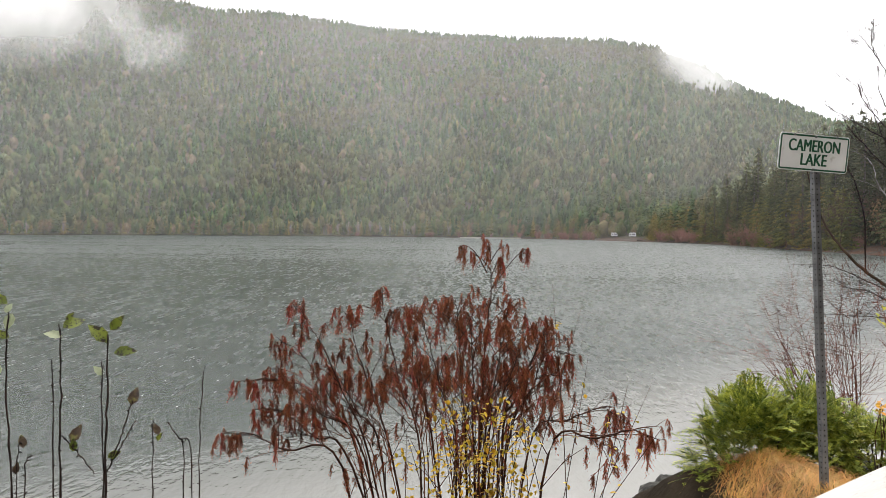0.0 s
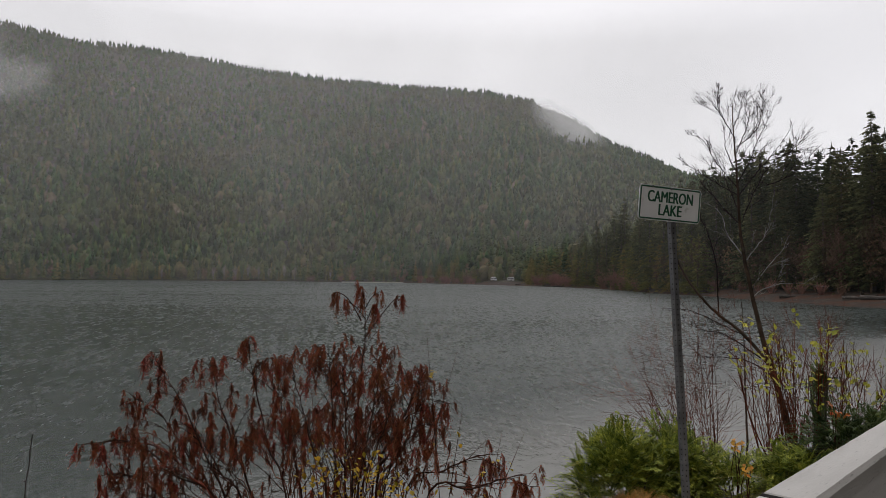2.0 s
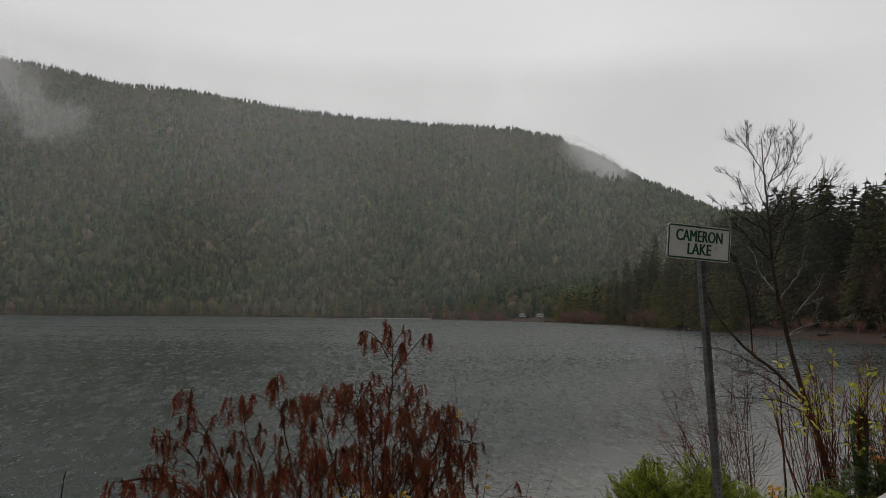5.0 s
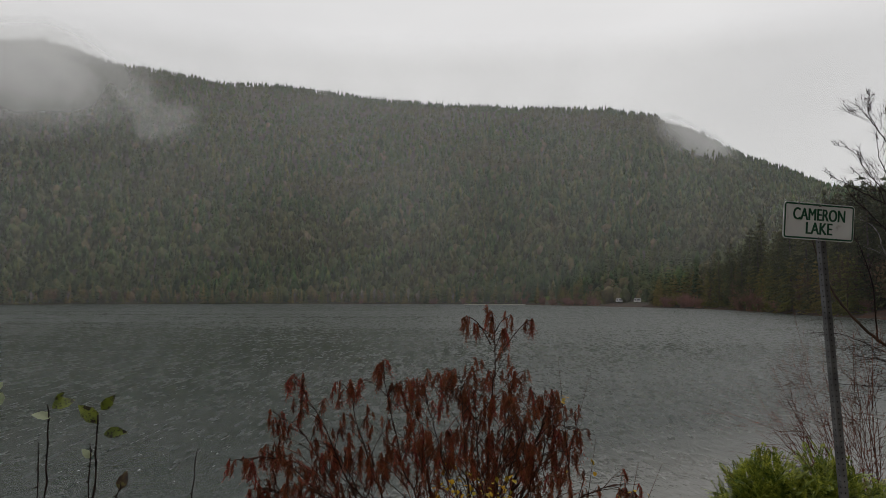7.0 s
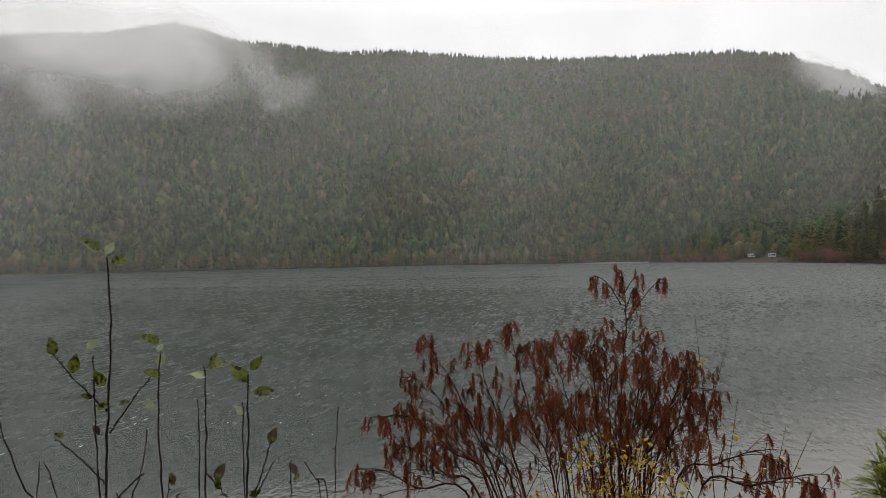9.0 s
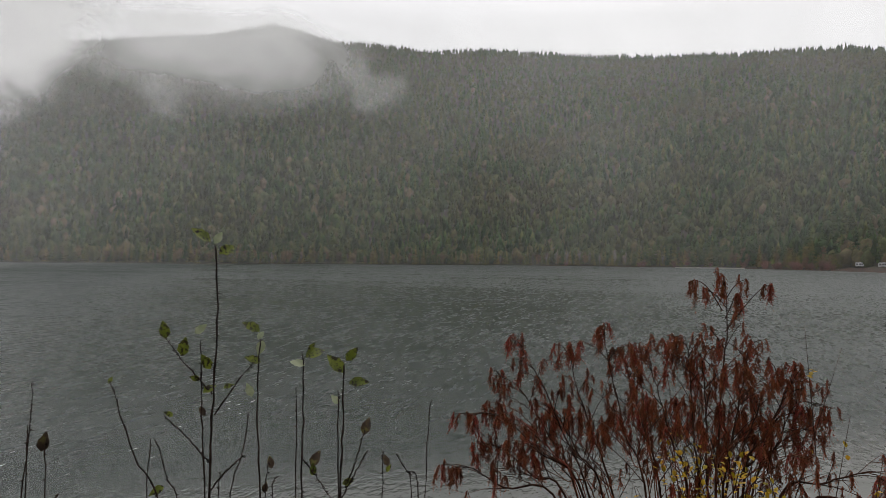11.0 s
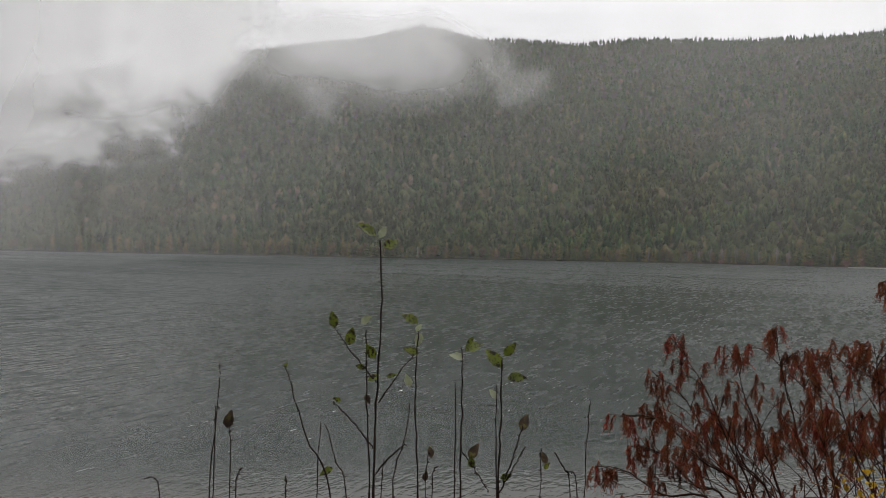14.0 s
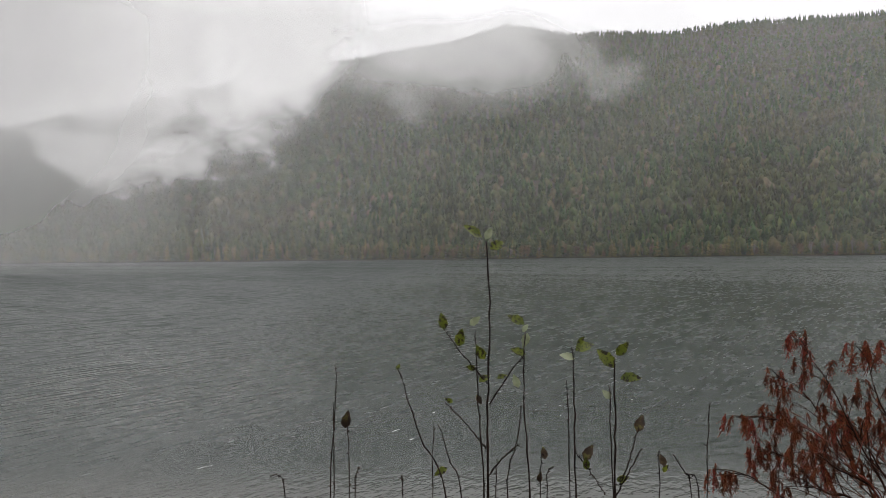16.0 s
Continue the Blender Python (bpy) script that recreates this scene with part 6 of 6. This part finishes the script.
twiggy_shrub(3, (-36.0, -38.2), ((-34.2, -2.8), (-35.1, -3.8), (-36.3, -2.6), (-37.3, -2.6), (-38.2, -3.4), (-39.4, -3.4)), 5.5, 46, "dense reddish shrub with yellow-green leaves on bare canes")
twiggy_shrub(4, (-38.8, -43.0), ((-38.6, -3.8), (-39.8, -3.6), (-41.0, -4.6), (-42.4, -4.4), (-43.5, -5.0)), 5.7, 30, "reddish shrub with sparse yellow-green leaves")
twiggy_shrub(5, (-30.8, -32.6), ((-25.4, -4.4), (-26.2, -6.6), (-27.3, -3.3), (-28.6, -5.6), (-30.4, -2.8), (-31.7, -2.2)), 5.9, 30, "tangle of bare reddish twigs leaning over the water", False)


def frond(s, rng, place, direction, length, droop):
    """A flat cedar spray: a drooping rib with alternating leaflets."""
    d = direction.normalized()
    side = d.cross(Vector((0, 0, 1)))
    side = side.normalized() if side.length > 0.05 else Vector((1, 0, 0))
    side = (side + Vector((0, 0, rng.uniform(-0.5, 0.5)))).normalized()
    n = 10
    pts = [place + d * length * k / n + Vector((0, 0, -droop * length * (k / n) ** 2)) for k in range(n + 1)]
    w = length * 0.026
    verts, faces = [], []
    for k in range(n):
        p, q = pts[k], pts[k + 1]
        dd = (q - p).normalized()
        L = length * 0.27 * (1 - 0.7 * k / n) * rng.uniform(0.45, 1.35)
        for sg in (-1, 1):
            tip = p + (side * sg * 0.75 + dd * 0.75).normalized() * L + Vector((0, 0, -0.12 * L))
            m = p.lerp(tip, 0.5)
            o = dd * (w * 1.6)
            i = len(verts)
            verts += [p, m + o, tip, m - o]
            faces += [(i, i + 1, i + 2, i + 3)]
            tip2 = m + (dd * 0.9 + side * sg * 0.2).normalized() * L * 0.55
            i = len(verts)
            verts += [m - side * w, tip2, m + side * w]
            faces += [(i, i + 1, i + 2)]
    i = len(verts)
    verts += [pts[n - 1] - side * w, pts[n] + d * w * 2, pts[n - 1] + side * w]
    faces += [(i, i + 1, i + 2)]
    s.add(verts, faces)


def cedar_shrub(seed, centre, size, sprays, label, spire=0.0, mat=M_CEDAR):
    """A dense low cedar: layered drooping sprays round short limbs."""
    rng = random.Random(seed)
    base = Vector((centre.x, centre.y, min(centre.z - size.z, near_ground(centre.x, centre.y))))
    t = thing("cedar_shrub", base, label, "shrub", "young cedars beside the sign")
    c0 = centre - base
    limbs = Shape()
    for k in range(14):
        e = c0 + Vector((rng.uniform(-1, 1) * size.x * 0.7, rng.uniform(-1, 1) * size.y * 0.7, rng.uniform(-0.2, 0.55) * size.z))
        limbs.tube([Vector((0, 0, 0)), e * 0.5 + Vector((0, 0, 0.05)), e], [0.014, 0.009, 0.003], 5)
    part("framework", limbs, M_BARK, t)
    s = Shape()
    for i in range(sprays):
        d = rand_dir(rng)
        d.z = d.z if d.z > -0.5 else -d.z
        d.normalize()
        lump = 1 + 0.22 * noise.noise(d * 2.3 + Vector((seed, 0, 0)))
        f = rng.uniform(0.62, 1.0) * lump
        p = c0 + Vector((d.x * size.x * f, d.y * size.y * f, d.z * size.z * f))
        o = (Vector((d.x, d.y, 0)) * 1.0 + Vector((0, 0, 0.25 + spire * max(d.z, 0))) + rand_dir(rng) * 0.45).normalized()
        frond(s, rng, p - o * 0.1, o, rng.uniform(0.07, 0.19), rng.uniform(0.1, 0.6))
    part("foliage", s, mat, t)
    return t


cedar_shrub(1, polar(-24.7, -17.9, 4.6), Vector((0.41, 0.41, 0.6)), 1500, "bushy bright green young cedar on the bank", 1.0)
cedar_shrub(2, polar(-28.8, -16.6, 4.8), Vector((0.4, 0.38, 0.5)), 1100, "low green cedar growing behind the sign post", 0.8)
cedar_shrub(3, polar(-33.4, -16.4, 4.8), Vector((0.75, 0.4, 0.38)), 900, "low spreading green cedar behind the barrier", 0.4)
cedar_shrub(4, polar(-37.4, -14.6, 4.9), Vector((0.4, 0.3, 0.3)), 480, "dark green cedar clump behind the barrier", 0.5)
# these two carry their shade in the darker foliage colour
cedar_shrub(5, polar(-41.2, -12.2, 5.1), Vector((0.5, 0.32, 0.36)), 700, "cedar growing against the barrier, its shade put into the dark green", 0.5, M_CEDAR_SHADED)
cedar_shrub(6, polar(-38.8, -7.5, 5.3), Vector((0.09, 0.09, 0.16)), 90, "thin dark conifer seedling among reddish canes", 1.0, M_CEDAR_SHADED)


def bramble(place, label, size, mat):
    """A few arching canes ending in a close cluster of broad autumn leaves."""
    rng = random.Random(int(place.x * 100))
    base = Vector((place.x, place.y, near_ground(place.x, place.y)))
    t = thing("bramble", base, label, "plant", "autumn brambles")
    lf = Shape()
    for k in range(4):
        q = rand_dir(rng)
        e = place - base + Vector((q.x * size * 1.2, q.y * size, q.z * size * 0.6))
        st = Shape()
        st.tube([Vector((0, 0, 0)), e * 0.6 + rand_dir(rng) * 0.03, e], [0.003, 0.0025, 0.0015], 4)
        part("cane", st, M_STEM_RED, t)
        for n in range(5):
            leaf_shape(lf, e + rand_dir(rng) * 0.02, rand_dir(rng) + Vector((0, 0, -0.2)), Vector((0.2, -0.7, 0.7)), rng.uniform(0.02, 0.034), rng.uniform(0.016, 0.026), n=4)
    part("foliage", lf, mat, t)
    return t


bramble(polar(-33.3, -12.0, 4.5), "bramble with yellow-orange autumn leaves", 0.04, M_GOLD)
bramble(polar(-34.0, -13.7, 4.45), "small bramble with yellow-orange leaves", 0.032, M_GOLD)
bramble(polar(-39.8, -9.0, 4.9), "bramble with red-orange autumn leaves", 0.055, M_ORANGE)


# ---- dry grass on the verge ----
def verge_grass():
    rng = np.random.default_rng(3)
    n = 62000
    along = rng.uniform(1.9, 5.4, n)
    s = rng.uniform(0.83, 2.9, n)
    x, y = ROAD.x * along + OUT.x * s, ROAD.y * along + OUT.y * s
    turn = np.degrees(np.arctan2(-x, y))
    keep = (turn < -23.4 + rng.normal(0, 0.8, n)) & (s < np.where(turn < -30, 1.7, 2.7) + rng.normal(0, 0.1, n))
    x, y, turn = x[keep], y[keep], turn[keep]
    n = len(x)
    a = rng.normal(0.8, 1.3, n)
    L = rng.uniform(0.08, 0.27, n)
    up = rng.uniform(0.1, 0.5, n)
    dx, dy = np.cos(a), np.sin(a)
    w = rng.uniform(0.0009, 0.002, n)
    V = np.zeros((n, 5, 3))
    for k, (f, lift) in enumerate(((0.0, -0.015), (0.5, 0.55), (1.0, 0.5))):
        px, py = x + dx * L * f * 0.9, y + dy * L * f * 0.9
        pz = land(np.degrees(np.arctan2(-px, py)), np.hypot(px, py)) + (lift if k == 0 else L * up * lift)
        if k < 2:
            V[:, 2 * k] = np.stack([px - dy * w * (1 - f * 0.5), py + dx * w * (1 - f * 0.5), pz], -1)
            V[:, 2 * k + 1] = np.stack([px + dy * w * (1 - f * 0.5), py - dx * w * (1 - f * 0.5), pz], -1)
        else:
            V[:, 4] = np.stack([px, py, pz], -1)
    o = (np.arange(n) * 5)[:, None]
    f = np.array([[0, 1, 3], [0, 3, 2], [2, 3, 4]])
    F = (o[:, None, :] + f[None]).reshape(-1, 3)
    tagged(new("dry_grass", quick_mesh("dry_grass", V.reshape(-1, 3), F, M_GRASS)), "matted straw-coloured dry grass round the sign post", "grass", kind="stuff")


verge_grass()
